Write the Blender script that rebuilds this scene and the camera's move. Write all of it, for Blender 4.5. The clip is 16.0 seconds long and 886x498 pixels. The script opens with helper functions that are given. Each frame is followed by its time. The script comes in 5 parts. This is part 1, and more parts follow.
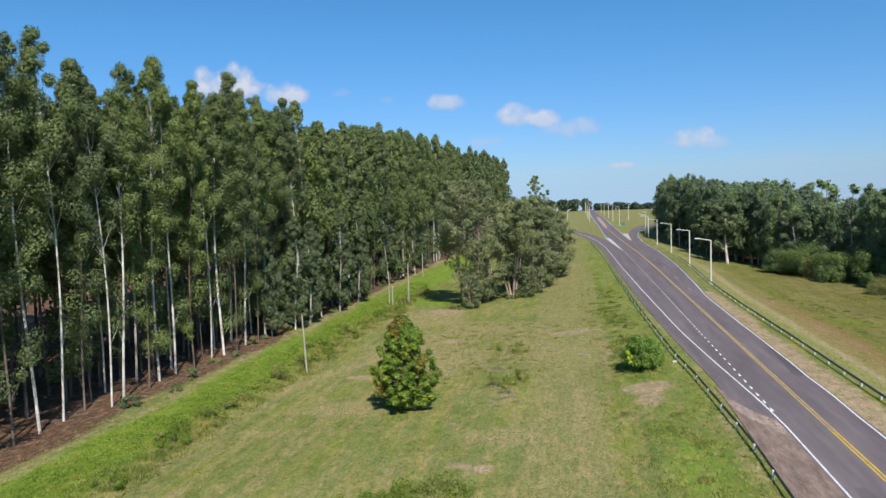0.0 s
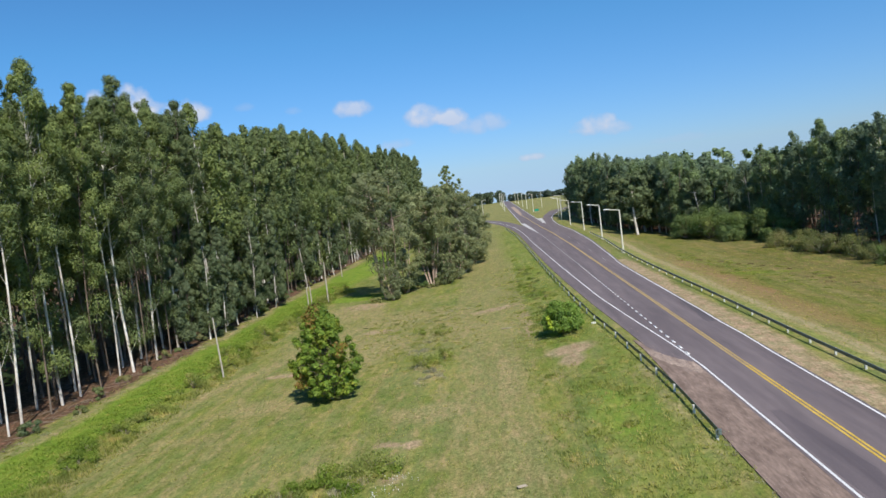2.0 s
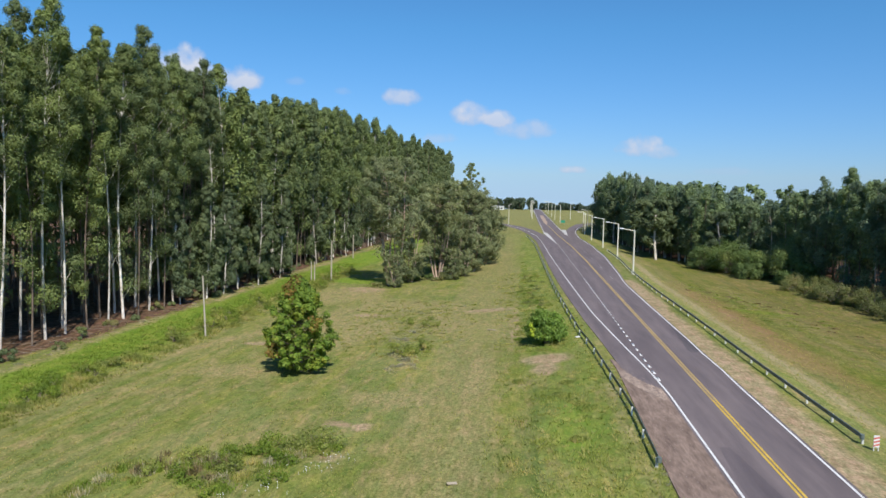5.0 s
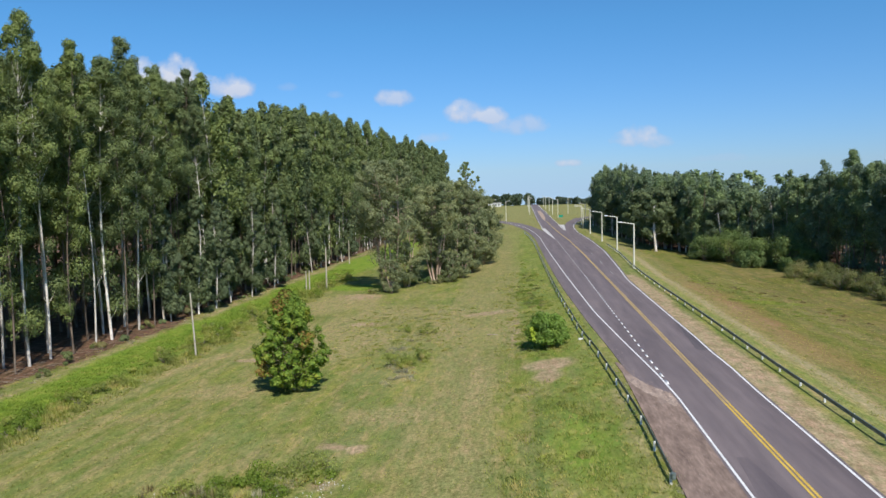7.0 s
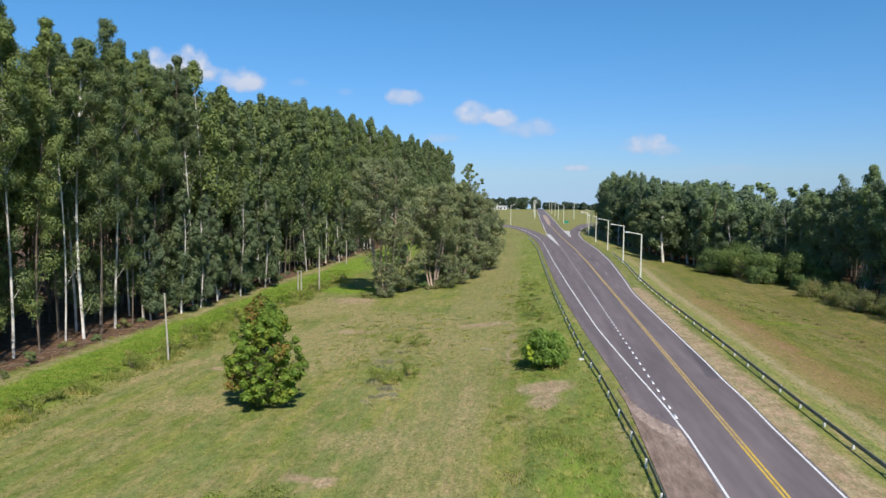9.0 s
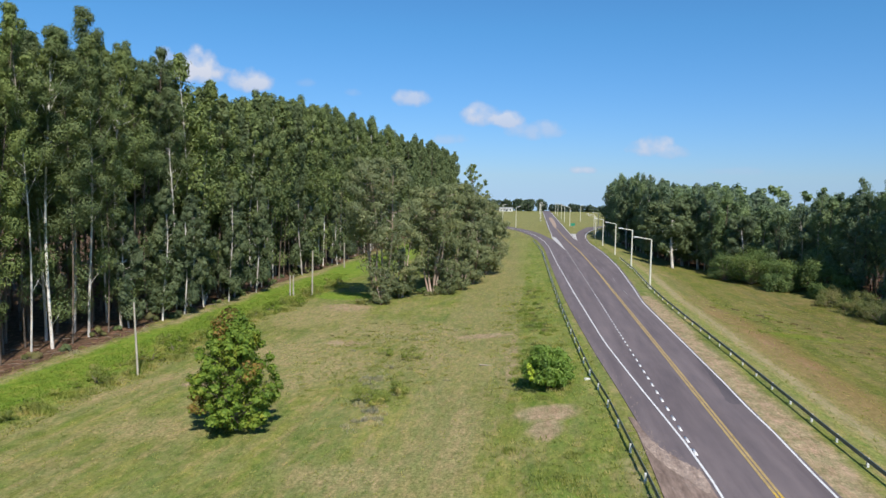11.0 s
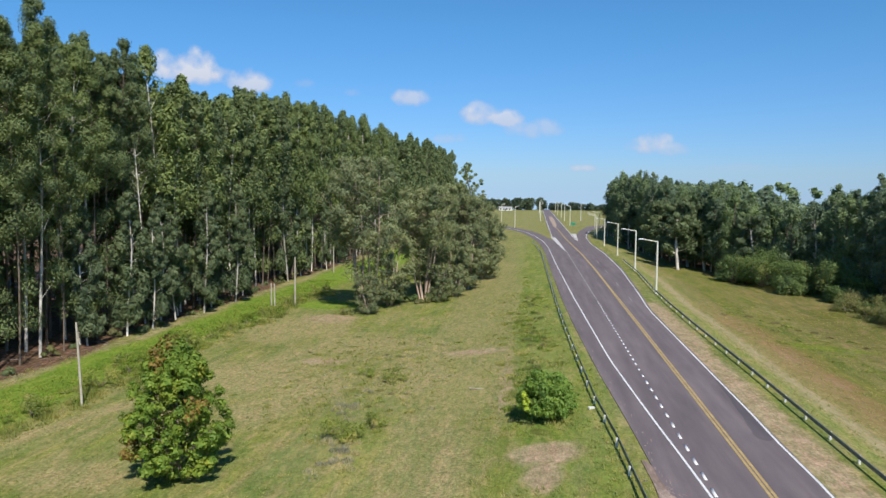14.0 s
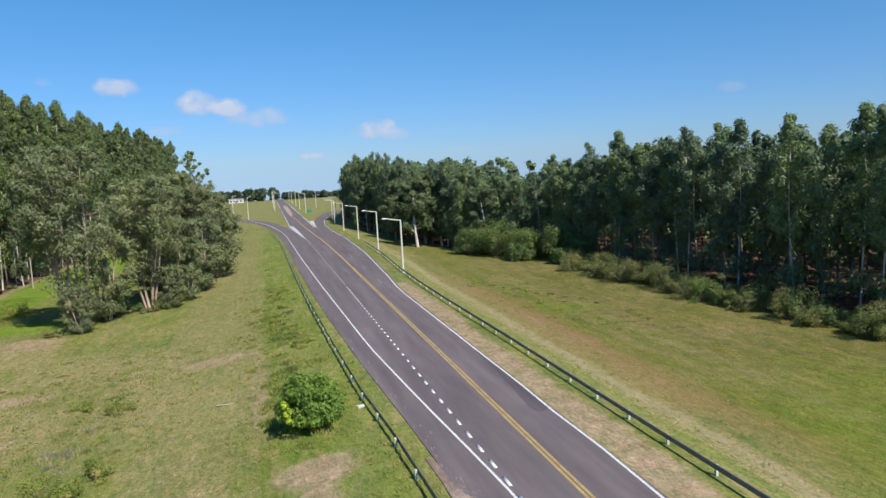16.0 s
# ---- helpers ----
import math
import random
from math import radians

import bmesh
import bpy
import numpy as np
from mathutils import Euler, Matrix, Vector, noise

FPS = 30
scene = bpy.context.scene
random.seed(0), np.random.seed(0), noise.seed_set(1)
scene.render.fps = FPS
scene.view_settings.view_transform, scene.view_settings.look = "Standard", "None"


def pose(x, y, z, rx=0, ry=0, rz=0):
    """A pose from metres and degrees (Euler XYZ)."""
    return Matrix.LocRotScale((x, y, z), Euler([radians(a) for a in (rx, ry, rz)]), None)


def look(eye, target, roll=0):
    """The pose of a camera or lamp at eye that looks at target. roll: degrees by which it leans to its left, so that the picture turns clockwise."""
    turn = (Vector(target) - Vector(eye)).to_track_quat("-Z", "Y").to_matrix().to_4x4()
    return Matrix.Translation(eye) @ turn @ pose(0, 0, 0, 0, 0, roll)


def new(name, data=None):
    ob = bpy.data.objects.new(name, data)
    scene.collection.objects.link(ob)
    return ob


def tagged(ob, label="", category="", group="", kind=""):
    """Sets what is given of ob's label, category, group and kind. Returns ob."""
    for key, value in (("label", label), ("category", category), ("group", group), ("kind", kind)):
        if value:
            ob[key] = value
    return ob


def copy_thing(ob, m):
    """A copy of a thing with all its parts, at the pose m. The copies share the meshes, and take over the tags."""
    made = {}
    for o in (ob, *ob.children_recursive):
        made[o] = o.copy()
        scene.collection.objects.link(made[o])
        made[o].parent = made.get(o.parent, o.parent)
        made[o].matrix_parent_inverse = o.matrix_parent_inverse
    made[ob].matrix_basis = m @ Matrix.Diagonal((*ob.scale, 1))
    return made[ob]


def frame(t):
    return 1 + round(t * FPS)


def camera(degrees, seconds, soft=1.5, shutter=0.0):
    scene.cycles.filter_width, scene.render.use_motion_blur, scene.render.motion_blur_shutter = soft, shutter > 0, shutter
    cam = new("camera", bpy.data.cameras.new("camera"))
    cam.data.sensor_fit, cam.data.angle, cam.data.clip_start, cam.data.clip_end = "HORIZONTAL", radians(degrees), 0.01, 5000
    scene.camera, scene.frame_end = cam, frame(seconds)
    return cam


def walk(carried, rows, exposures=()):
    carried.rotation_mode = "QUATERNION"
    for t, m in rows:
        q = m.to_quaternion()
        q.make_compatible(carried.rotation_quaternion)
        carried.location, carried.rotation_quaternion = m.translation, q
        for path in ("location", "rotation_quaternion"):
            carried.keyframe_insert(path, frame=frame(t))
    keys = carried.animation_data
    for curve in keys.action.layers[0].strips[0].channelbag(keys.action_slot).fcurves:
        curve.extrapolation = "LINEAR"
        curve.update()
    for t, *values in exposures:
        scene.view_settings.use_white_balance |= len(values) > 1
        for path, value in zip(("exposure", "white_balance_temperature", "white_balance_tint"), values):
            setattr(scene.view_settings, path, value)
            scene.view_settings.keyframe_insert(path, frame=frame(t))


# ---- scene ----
cam = camera(64.2, 16.0)
PATH = [
    (0.0, -5.19, -5.69, 21.14, 85.93, 1.84, 10.69),
    (0.5, -5.33, -4.88, 20.01, 85.80, 2.40, 7.13),
    (1.0, -5.81, -4.58, 19.42, 85.34, 7.68, 0.77),
    (1.5, -5.60, -4.44, 18.87, 85.27, 6.53, 0.28),
    (2.0, -4.47, -4.14, 18.16, 85.66, 6.96, 3.90),
    (2.5, -3.72, -4.10, 17.73, 85.66, 6.41, 4.19),
    (3.0, -2.66, -3.93, 17.42, 85.66, 5.23, 4.46),
    (3.5, -1.76, -3.65, 17.26, 85.56, 0.01, 5.21),
    (4.0, -1.08, -3.43, 17.16, 85.52, -2.62, 6.05),
    (4.5, -0.59, -3.42, 17.18, 85.57, -2.03, 6.46),
    (7.0, 0.00, 0.00, 17.75, 85.51, 1.47, 6.51),
    (7.5, 0.09, 1.42, 17.81, 85.55, 1.59, 6.64),
    (8.0, 0.20, 2.92, 17.94, 85.55, 0.28, 6.66),
    (8.5, 0.37, 4.62, 17.99, 85.52, -0.50, 6.79),
    (9.0, 0.54, 6.43, 18.06, 85.56, -0.58, 7.05),
    (11.5, 1.05, 15.45, 18.24, 85.65, -0.96, 7.63),
    (12.0, 1.13, 17.21, 18.32, 85.63, -0.81, 7.61),
    (12.5, 1.19, 19.00, 18.34, 85.62, -0.89, 7.73),
    (13.0, 1.28, 20.58, 18.39, 85.61, -0.82, 7.74),
    (13.5, 1.33, 22.00, 18.41, 85.61, -0.57, 7.79),
    (14.0, 1.41, 23.17, 18.52, 85.59, -0.44, 7.57),
    (14.5, 1.58, 24.01, 18.65, 85.48, -0.37, 6.34),
    (15.0, 1.12, 26.20, 17.96, 85.20, 0.52, 0.61),
    (15.5, 0.76, 28.80, 17.30, 84.78, 2.06, -8.55),
    (16.0, 0.68, 30.80, 17.60, 84.15, 3.04, -13.89),
]
walk(cam, [(t, pose(*p)) for t, *p in PATH])

# ---- light ----
SUN_TO = Vector((0.27, -0.61, 0.74)).normalized()
world = bpy.data.worlds.new("world")
scene.world = world
world.use_nodes = True


def sky_world():
    nt = world.node_tree
    N, L = nt.nodes, nt.links
    bg = N["Background"]
    bg.inputs[1].default_value = 0.115

    def math_node(op, a, b=None, clamp=False):
        n = N.new("ShaderNodeMath")
        n.operation, n.use_clamp = op, clamp
        for i, v in enumerate((a, b)):
            if v is None:
                continue
            if isinstance(v, (int, float)):
                n.inputs[i].default_value = v
            else:
                L.new(v, n.inputs[i])
        return n.outputs[0]

    tc = N.new("ShaderNodeTexCoord")
    sep = N.new("ShaderNodeSeparateXYZ")
    L.new(tc.outputs["Generated"], sep.inputs[0])
    comb = N.new("ShaderNodeCombineXYZ")
    L.new(sep.outputs[0], comb.inputs[0])
    L.new(sep.outputs[1], comb.inputs[1])
    L.new(math_node("MAXIMUM", sep.outputs[2], 0.03), comb.inputs[2])
    sky = N.new("ShaderNodeTexSky")
    sky.sky_type, sky.sun_disc = "NISHITA", False
    sky.sun_elevation = math.asin(SUN_TO.z)
    sky.sun_rotation = math.atan2(SUN_TO.x, SUN_TO.y)
    sky.air_density, sky.dust_density, sky.ozone_density = 1.0, 0.2, 2.5
    L.new(comb.outputs[0], sky.inputs[0])
    # fair-weather clouds low over the horizon: azimuth, elevation, half width, half height (degrees), density
    az = math_node("MULTIPLY", math_node("ARCTAN2", sep.outputs[0], sep.outputs[1]), 57.2958)
    el = math_node("MULTIPLY", math_node("ARCSINE", sep.outputs[2]), 57.2958)
    noise_t = N.new("ShaderNodeTexNoise")
    noise_t.inputs["Scale"].default_value, noise_t.inputs["Detail"].default_value = 38.0, 6.0
    L.new(tc.outputs["Generated"], noise_t.inputs["Vector"])
    wob = math_node("MULTIPLY", math_node("SUBTRACT", noise_t.outputs["Fac"], 0.5), 2.6)
    total, shade = None, None
    for a0, e0, w, h, dens in CLOUDS:
        u = math_node("DIVIDE", math_node("SUBTRACT", az, a0), w)
        v = math_node("DIVIDE", math_node("SUBTRACT", el, e0), h)
        low = math_node("LESS_THAN", v, 0.0)
        v2 = math_node("MULTIPLY", v, math_node("ADD", math_node("MULTIPLY", low, 0.5), 1.0))
        d = math_node("ADD", math_node("MULTIPLY", u, u), math_node("MULTIPLY", v2, v2))
        m = math_node("SUBTRACT", 1.0, math_node("ADD", d, wob))
        m = math_node("MULTIPLY", math_node("MULTIPLY", m, 1.15, True), dens)
        top = math_node("MULTIPLY", m, math_node("ADD", math_node("MULTIPLY", v, 0.35), 0.65, True))
        total = m if total is None else math_node("MAXIMUM", total, m)
        shade = top if shade is None else math_node("MAXIMUM", shade, top)
    tint = N.new("ShaderNodeMix")
    tint.data_type, tint.blend_type = "RGBA", "MULTIPLY"
    tint.inputs["Factor"].default_value = 1.0
    L.new(sky.outputs[0], tint.inputs["A"])
    height = math_node("MULTIPLY", el, 1 / 13.0, True)
    tone = N.new("ShaderNodeMix")
    tone.data_type = "RGBA"
    L.new(height, tone.inputs["Factor"])
    tone.inputs["A"].default_value, tone.inputs["B"].default_value = SKY_LOW, SKY_HIGH
    L.new(tone.outputs["Result"], tint.inputs["B"])
    cloud_col = N.new("ShaderNodeMix")
    cloud_col.data_type = "RGBA"
    cloud_col.inputs["A"].default_value = (4.0, 4.6, 6.2, 1)
    cloud_col.inputs["B"].default_value = (6.6, 6.9, 7.6, 1)
    L.new(shade, cloud_col.inputs["Factor"])
    mix = N.new("ShaderNodeMix")
    mix.data_type = "RGBA"
    L.new(total, mix.inputs["Factor"])
    L.new(tint.outputs["Result"], mix.inputs["A"])
    L.new(cloud_col.outputs["Result"], mix.inputs["B"])
    L.new(mix.outputs["Result"], bg.inputs[0])


SKY_LOW, SKY_HIGH = (0.465, 0.62, 1.01, 1), (0.395, 0.805, 1.11, 1)
CLOUDS = [(-27.1, 9.1, 2.9, 1.7, 1.0), (-22.8, 8.4, 1.9, 1.2, 0.9), (-10.1, 7.5, 1.6, 0.95, 0.7), (-7.0, 4.4, 1.8, 0.6, 0.35), (-4.4, 6.3, 2.1, 1.15, 0.85),
          (-2.6, 6.0, 1.8, 0.95, 0.8), (-0.4, 5.1, 2.6, 1.0, 0.5), (8.6, 3.9, 1.9, 1.2, 0.85), (10.0, 3.5, 1.7, 0.8, 0.6), (3.6, 2.1, 1.1, 0.42, 0.75),
          (-14.9, 7.9, 0.7, 0.4, 0.22), (-18.6, 8.5, 0.8, 0.45, 0.2), (15.0, 2.1, 2.4, 0.4, 0.16), (36.1, 5.4, 1.2, 0.55, 0.22), (8.5, 1.6, 1.0, 0.4, 0.3)]
sky_world()
sun_data = bpy.data.lights.new("sun", "SUN")
sun_data.energy, sun_data.angle, sun_data.color = 5.4, radians(0.53), (1.0, 0.95, 0.86)
sun = new("sun", sun_data)
sun.matrix_world = look((0, 0, 0), -SUN_TO)


# ---- materials ----
def ramp_colors(N, L, fac, stops):
    r = N.new("ShaderNodeValToRGB")
    el = r.color_ramp.elements
    while len(el) < len(stops):
        el.new(0.5)
    for e, (p, c) in zip(el, stops):
        e.position, e.color = p, (*c, 1)
    L.new(fac, r.inputs[0])
    return r.outputs[0]


def noise_fac(N, L, vec, scale, detail=4.0, rough=0.55):
    n = N.new("ShaderNodeTexNoise")
    n.inputs["Scale"].default_value, n.inputs["Detail"].default_value, n.inputs["Roughness"].default_value = scale, detail, rough
    L.new(vec, n.inputs["Vector"])
    return n.outputs["Fac"]


def mixed(N, L, fac, a, b, blend="MIX"):
    m = N.new("ShaderNodeMix")
    m.data_type, m.blend_type = "RGBA", blend
    for sock, v in (("Factor", fac), ("A", a), ("B", b)):
        if isinstance(v, (int, float)):
            m.inputs[sock].default_value = v
        elif isinstance(v, tuple):
            m.inputs[sock].default_value = (*v, 1)
        else:
            L.new(v, m.inputs[sock])
    return m.outputs["Result"]


def surface(name, a, b, scale=4.0, rough=0.85, metal=0.0, bump=0.0, fine=None, vary=0.0, stretch=1.0):
    """Two-tone surface with broad and fine variation, in metres."""
    m = bpy.data.materials.new(name)
    m.use_nodes = True
    N, L = m.node_tree.nodes, m.node_tree.links
    p = N["Principled BSDF"]
    geo = N.new("ShaderNodeNewGeometry")
    mp = N.new("ShaderNodeMapping")
    mp.inputs["Scale"].default_value = (1.0, stretch, 1.0)
    L.new(geo.outputs["Position"], mp.inputs[0])
    broad = noise_fac(N, L, mp.outputs[0], scale)
    grain = noise_fac(N, L, mp.outputs[0], fine or scale * 14, 3.0)
    col = ramp_colors(N, L, broad, [(0.32, a), (0.68, b)])
    g = ramp_colors(N, L, grain, [(0.3, (0.72, 0.72, 0.72)), (0.7, (1.18, 1.18, 1.18))])
    col = mixed(N, L, 1.0, col, g, "MULTIPLY")
    if vary:
        oi = N.new("ShaderNodeObjectInfo")
        v = ramp_colors(N, L, oi.outputs["Random"], [(0.0, (1 - vary,) * 3), (1.0, (1 + vary,) * 3)])
        col = mixed(N, L, 1.0, col, v, "MULTIPLY")
    L.new(col, p.inputs["Base Color"])
    p.inputs["Roughness"].default_value, p.inputs["Metallic"].default_value = rough, metal
    p.inputs["Specular IOR Level"].default_value = 0.3
    if bump:
        bn = N.new("ShaderNodeBump")
        bn.inputs["Strength"].default_value, bn.inputs["Distance"].default_value = 0.6, bump
        L.new(grain, bn.inputs["Height"])
        L.new(bn.outputs[0], p.inputs["Normal"])
    return m


def foliage(name, dark, light, other=None, share=0.0, patch=0.25, through_light=0.3, tree_vary=0.12):
    """Leaves: each one its own tone, trees differ, broad patches, some light passes through."""
    m = bpy.data.materials.new(name)
    m.use_nodes = True
    N, L = m.node_tree.nodes, m.node_tree.links
    p = N["Principled BSDF"]
    geo = N.new("ShaderNodeNewGeometry")
    oi = N.new("ShaderNodeObjectInfo")
    broad = noise_fac(N, L, geo.outputs["Position"], patch, 2.0)
    own = geo.outputs["Random Per Island"]
    col = ramp_colors(N, L, own, [(0.0, dark), (1.0, light)])
    if other:
        f = ramp_colors(N, L, broad, [(0.62 - share, (0, 0, 0)), (0.74 - share, (1, 1, 1))])
        col = mixed(N, L, f, col, other)
    b = ramp_colors(N, L, broad, [(0.3, (0.68, 0.74, 0.74)), (0.7, (1.3, 1.24, 1.12))])
    col = mixed(N, L, 1.0, col, b, "MULTIPLY")
    v = ramp_colors(N, L, oi.outputs["Random"], [(0.0, (1 - tree_vary, 1 - tree_vary, 1.0)), (1.0, (1 + tree_vary, 1 + tree_vary * 0.8, 1.0))])
    col = mixed(N, L, 1.0, col, v, "MULTIPLY")
    L.new(col, p.inputs["Base Color"])
    p.inputs["Roughness"].default_value = 0.6
    p.inputs["Specular IOR Level"].default_value = 0.22
    tr = N.new("ShaderNodeBsdfTranslucent")
    warm = mixed(N, L, 1.0, col, (1.1, 1.25, 0.6), "MULTIPLY")
    L.new(warm, tr.inputs["Color"])
    mx = N.new("ShaderNodeMixShader")
    mx.inputs[0].default_value = through_light
    L.new(p.outputs[0], mx.inputs[1])
    L.new(tr.outputs[0], mx.inputs[2])
    L.new(mx.outputs[0], N["Material Output"].inputs["Surface"])
    return m


def ground_material():
    m = bpy.data.materials.new("meadow")
    m.use_nodes = True
    N, L = m.node_tree.nodes, m.node_tree.links
    p = N["Principled BSDF"]
    geo = N.new("ShaderNodeNewGeometry")
    pos = geo.outputs["Position"]
    at = N.new("ShaderNodeAttribute")
    at.attribute_name = "cover"
    sep = N.new("ShaderNodeSeparateColor")
    L.new(at.outputs["Color"], sep.inputs[0])
    big = noise_fac(N, L, pos, 0.07, 5.0, 0.6)
    mid = noise_fac(N, L, pos, 0.55, 5.0, 0.65)
    fine = noise_fac(N, L, pos, 4.0, 4.0, 0.7)
    # mowing and growth run along the road
    mp = N.new("ShaderNodeMapping")
    mp.inputs["Scale"].default_value = (0.9, 0.06, 1)
    L.new(pos, mp.inputs[0])
    streak = noise_fac(N, L, mp.outputs[0], 1.0, 3.0)
    grass = ramp_colors(N, L, big, [(0.32, (0.165, 0.186, 0.045)), (0.5, (0.225, 0.228, 0.074)), (0.68, (0.308, 0.268, 0.118))])
    # straw and fresh growth mixed in clumps
    mp2 = N.new("ShaderNodeMapping")
    mp2.inputs["Scale"].default_value = (1.0, 0.34, 1)
    mp2.inputs["Rotation"].default_value = (0, 0, 0.03)
    L.new(pos, mp2.inputs[0])
    hue = noise_fac(N, L, mp2.outputs[0], 0.6, 8.0, 0.74)
    clump = noise_fac(N, L, mp2.outputs[0], 2.6, 6.0, 0.78)
    grass = mixed(N, L, ramp_colors(N, L, hue, [(0.5, (0, 0, 0)), (0.63, (0.72, 0.72, 0.72))]), grass, (0.365, 0.280, 0.152))
    grass = mixed(N, L, ramp_colors(N, L, hue, [(0.34, (0.7, 0.7, 0.7)), (0.48, (0, 0, 0))]), grass, (0.165, 0.215, 0.040))
    mp3 = N.new("ShaderNodeMapping")
    mp3.inputs["Scale"].default_value = (1.0, 0.2, 1)
    mp3.inputs["Location"].default_value = (37.0, 11.0, 0)
    L.new(pos, mp3.inputs[0])
    cool = noise_fac(N, L, mp3.outputs[0], 0.34, 6.0, 0.66)
    grass = mixed(N, L, ramp_colors(N, L, cool, [(0.48, (0, 0, 0)), (0.62, (0.5, 0.5, 0.5))]), grass, (0.160, 0.206, 0.072))
    grass = mixed(N, L, ramp_colors(N, L, cool, [(0.36, (0.5, 0.5, 0.5)), (0.50, (0, 0, 0))]), grass, (0.228, 0.250, 0.050))
    grass = mixed(N, L, 1.0, grass, ramp_colors(N, L, mid, [(0.28, (0.80, 0.86, 0.78)), (0.52, (1.0, 1.0, 1.0)), (0.75, (1.16, 1.1, 1.16))]), "MULTIPLY")
    grass = mixed(N, L, 1.0, grass, ramp_colors(N, L, streak, [(0.35, (0.88, 0.92, 0.88)), (0.65, (1.12, 1.08, 1.1))]), "MULTIPLY")

    def edge(channel, lo=0.3, hi=0.75):
        s = N.new("ShaderNodeMath")
        s.operation = "MULTIPLY_ADD"
        L.new(mid, s.inputs[0])
        s.inputs[1].default_value = 0.7
        s2 = N.new("ShaderNodeMath")
        s2.operation = "SUBTRACT"
        L.new(channel, s2.inputs[0])
        s2.inputs[1].default_value = 0.2
        L.new(s2.outputs[0], s.inputs[2])
        return ramp_colors(N, L, s.outputs[0], [(lo, (0, 0, 0)), (hi, (1, 1, 1))])

    dry = ramp_colors(N, L, fine, [(0.3, (0.245, 0.205, 0.090)), (0.7, (0.385, 0.325, 0.170))])
    lush = ramp_colors(N, L, hue, [(0.32, (0.130, 0.218, 0.028)), (0.5, (0.188, 0.270, 0.038)), (0.68, (0.270, 0.305, 0.066))])
    dirt = ramp_colors(N, L, mid, [(0.3, (0.30, 0.215, 0.135)), (0.7, (0.46, 0.35, 0.235))])
    litter = ramp_colors(N, L, clump, [(0.3, (0.072, 0.041, 0.029)), (0.5, (0.145, 0.085, 0.059)), (0.7, (0.29, 0.185, 0.13))])
    col = mixed(N, L, edge(sep.outputs["Red"], 0.25, 1.0), grass, dry)
    col = mixed(N, L, edge(sep.outputs["Green"], 0.28, 0.8), col, lush)
    col = mixed(N, L, edge(sep.outputs["Blue"]), col, dirt)
    col = mixed(N, L, edge(at.outputs["Alpha"]), col, litter)
    g = ramp_colors(N, L, fine, [(0.25, (0.64, 0.67, 0.62)), (0.5, (1, 1, 1)), (0.75, (1.29, 1.26, 1.28))])
    col = mixed(N, L, 1.0, col, g, "MULTIPLY")
    g = ramp_colors(N, L, clump, [(0.3, (0.57, 0.64, 0.53)), (0.5, (0.87, 0.89, 0.86)), (0.7, (1.15, 1.12, 1.10))])
    col = mixed(N, L, 1.0, col, g, "MULTIPLY")
    # weeds and straw in hand-wide to step-wide clumps
    mp4 = N.new("ShaderNodeMapping")
    mp4.inputs["Scale"].default_value = (1.0, 0.3, 1)
    L.new(pos, mp4.inputs[0])
    weed = noise_fac(N, L, mp4.outputs[0], 1.5, 6.0, 0.72)
    g = ramp_colors(N, L, weed, [(0.32, (0.72, 0.86, 0.70)), (0.45, (0.95, 1.0, 0.90)), (0.56, (1.08, 1.02, 1.0)), (0.70, (1.34, 1.16, 1.28))])
    col = mixed(N, L, 1.0, col, g, "MULTIPLY")
    blades = noise_fac(N, L, mp2.outputs[0], 9.0, 3.0, 0.7)
    g = ramp_colors(N, L, blades, [(0.3, (0.76, 0.78, 0.74)), (0.7, (1.22, 1.2, 1.22))])
    col = mixed(N, L, 1.0, col, g, "MULTIPLY")
    # rusty dead growth
    rust = N.new("ShaderNodeAttribute")
    rust.attribute_name = "rust"
    rusty = ramp_colors(N, L, clump, [(0.3, (0.190, 0.135, 0.050)), (0.55, (0.310, 0.215, 0.098)), (0.75, (0.44, 0.33, 0.19))])
    col = mixed(N, L, edge(rust.outputs["Fac"], 0.25, 1.15), col, rusty)
    straw = N.new("ShaderNodeAttribute")
    straw.attribute_name = "straw"
    strawy = ramp_colors(N, L, weed, [(0.3, (0.30, 0.252, 0.135)), (0.7, (0.45, 0.39, 0.245))])
    col = mixed(N, L, edge(straw.outputs["Fac"], 0.35, 1.0), col, strawy)
    # rank olive sward of the lower field
    sward = N.new("ShaderNodeAttribute")
    sward.attribute_name = "sward"
    col = mixed(N, L, sward.outputs["Fac"], col, mixed(N, L, 1.0, col, (0.82, 0.72, 0.74), "MULTIPLY"))
    L.new(col, p.inputs["Base Color"])
    p.inputs["Roughness"].default_value = 0.95
    p.inputs["Specular IOR Level"].default_value = 0.1
    bn = N.new("ShaderNodeBump")
    bn.inputs["Strength"].default_value, bn.inputs["Distance"].default_value = 0.6, 0.14
    L.new(fine, bn.inputs["Height"])
    L.new(bn.outputs[0], p.inputs["Normal"])
    return m


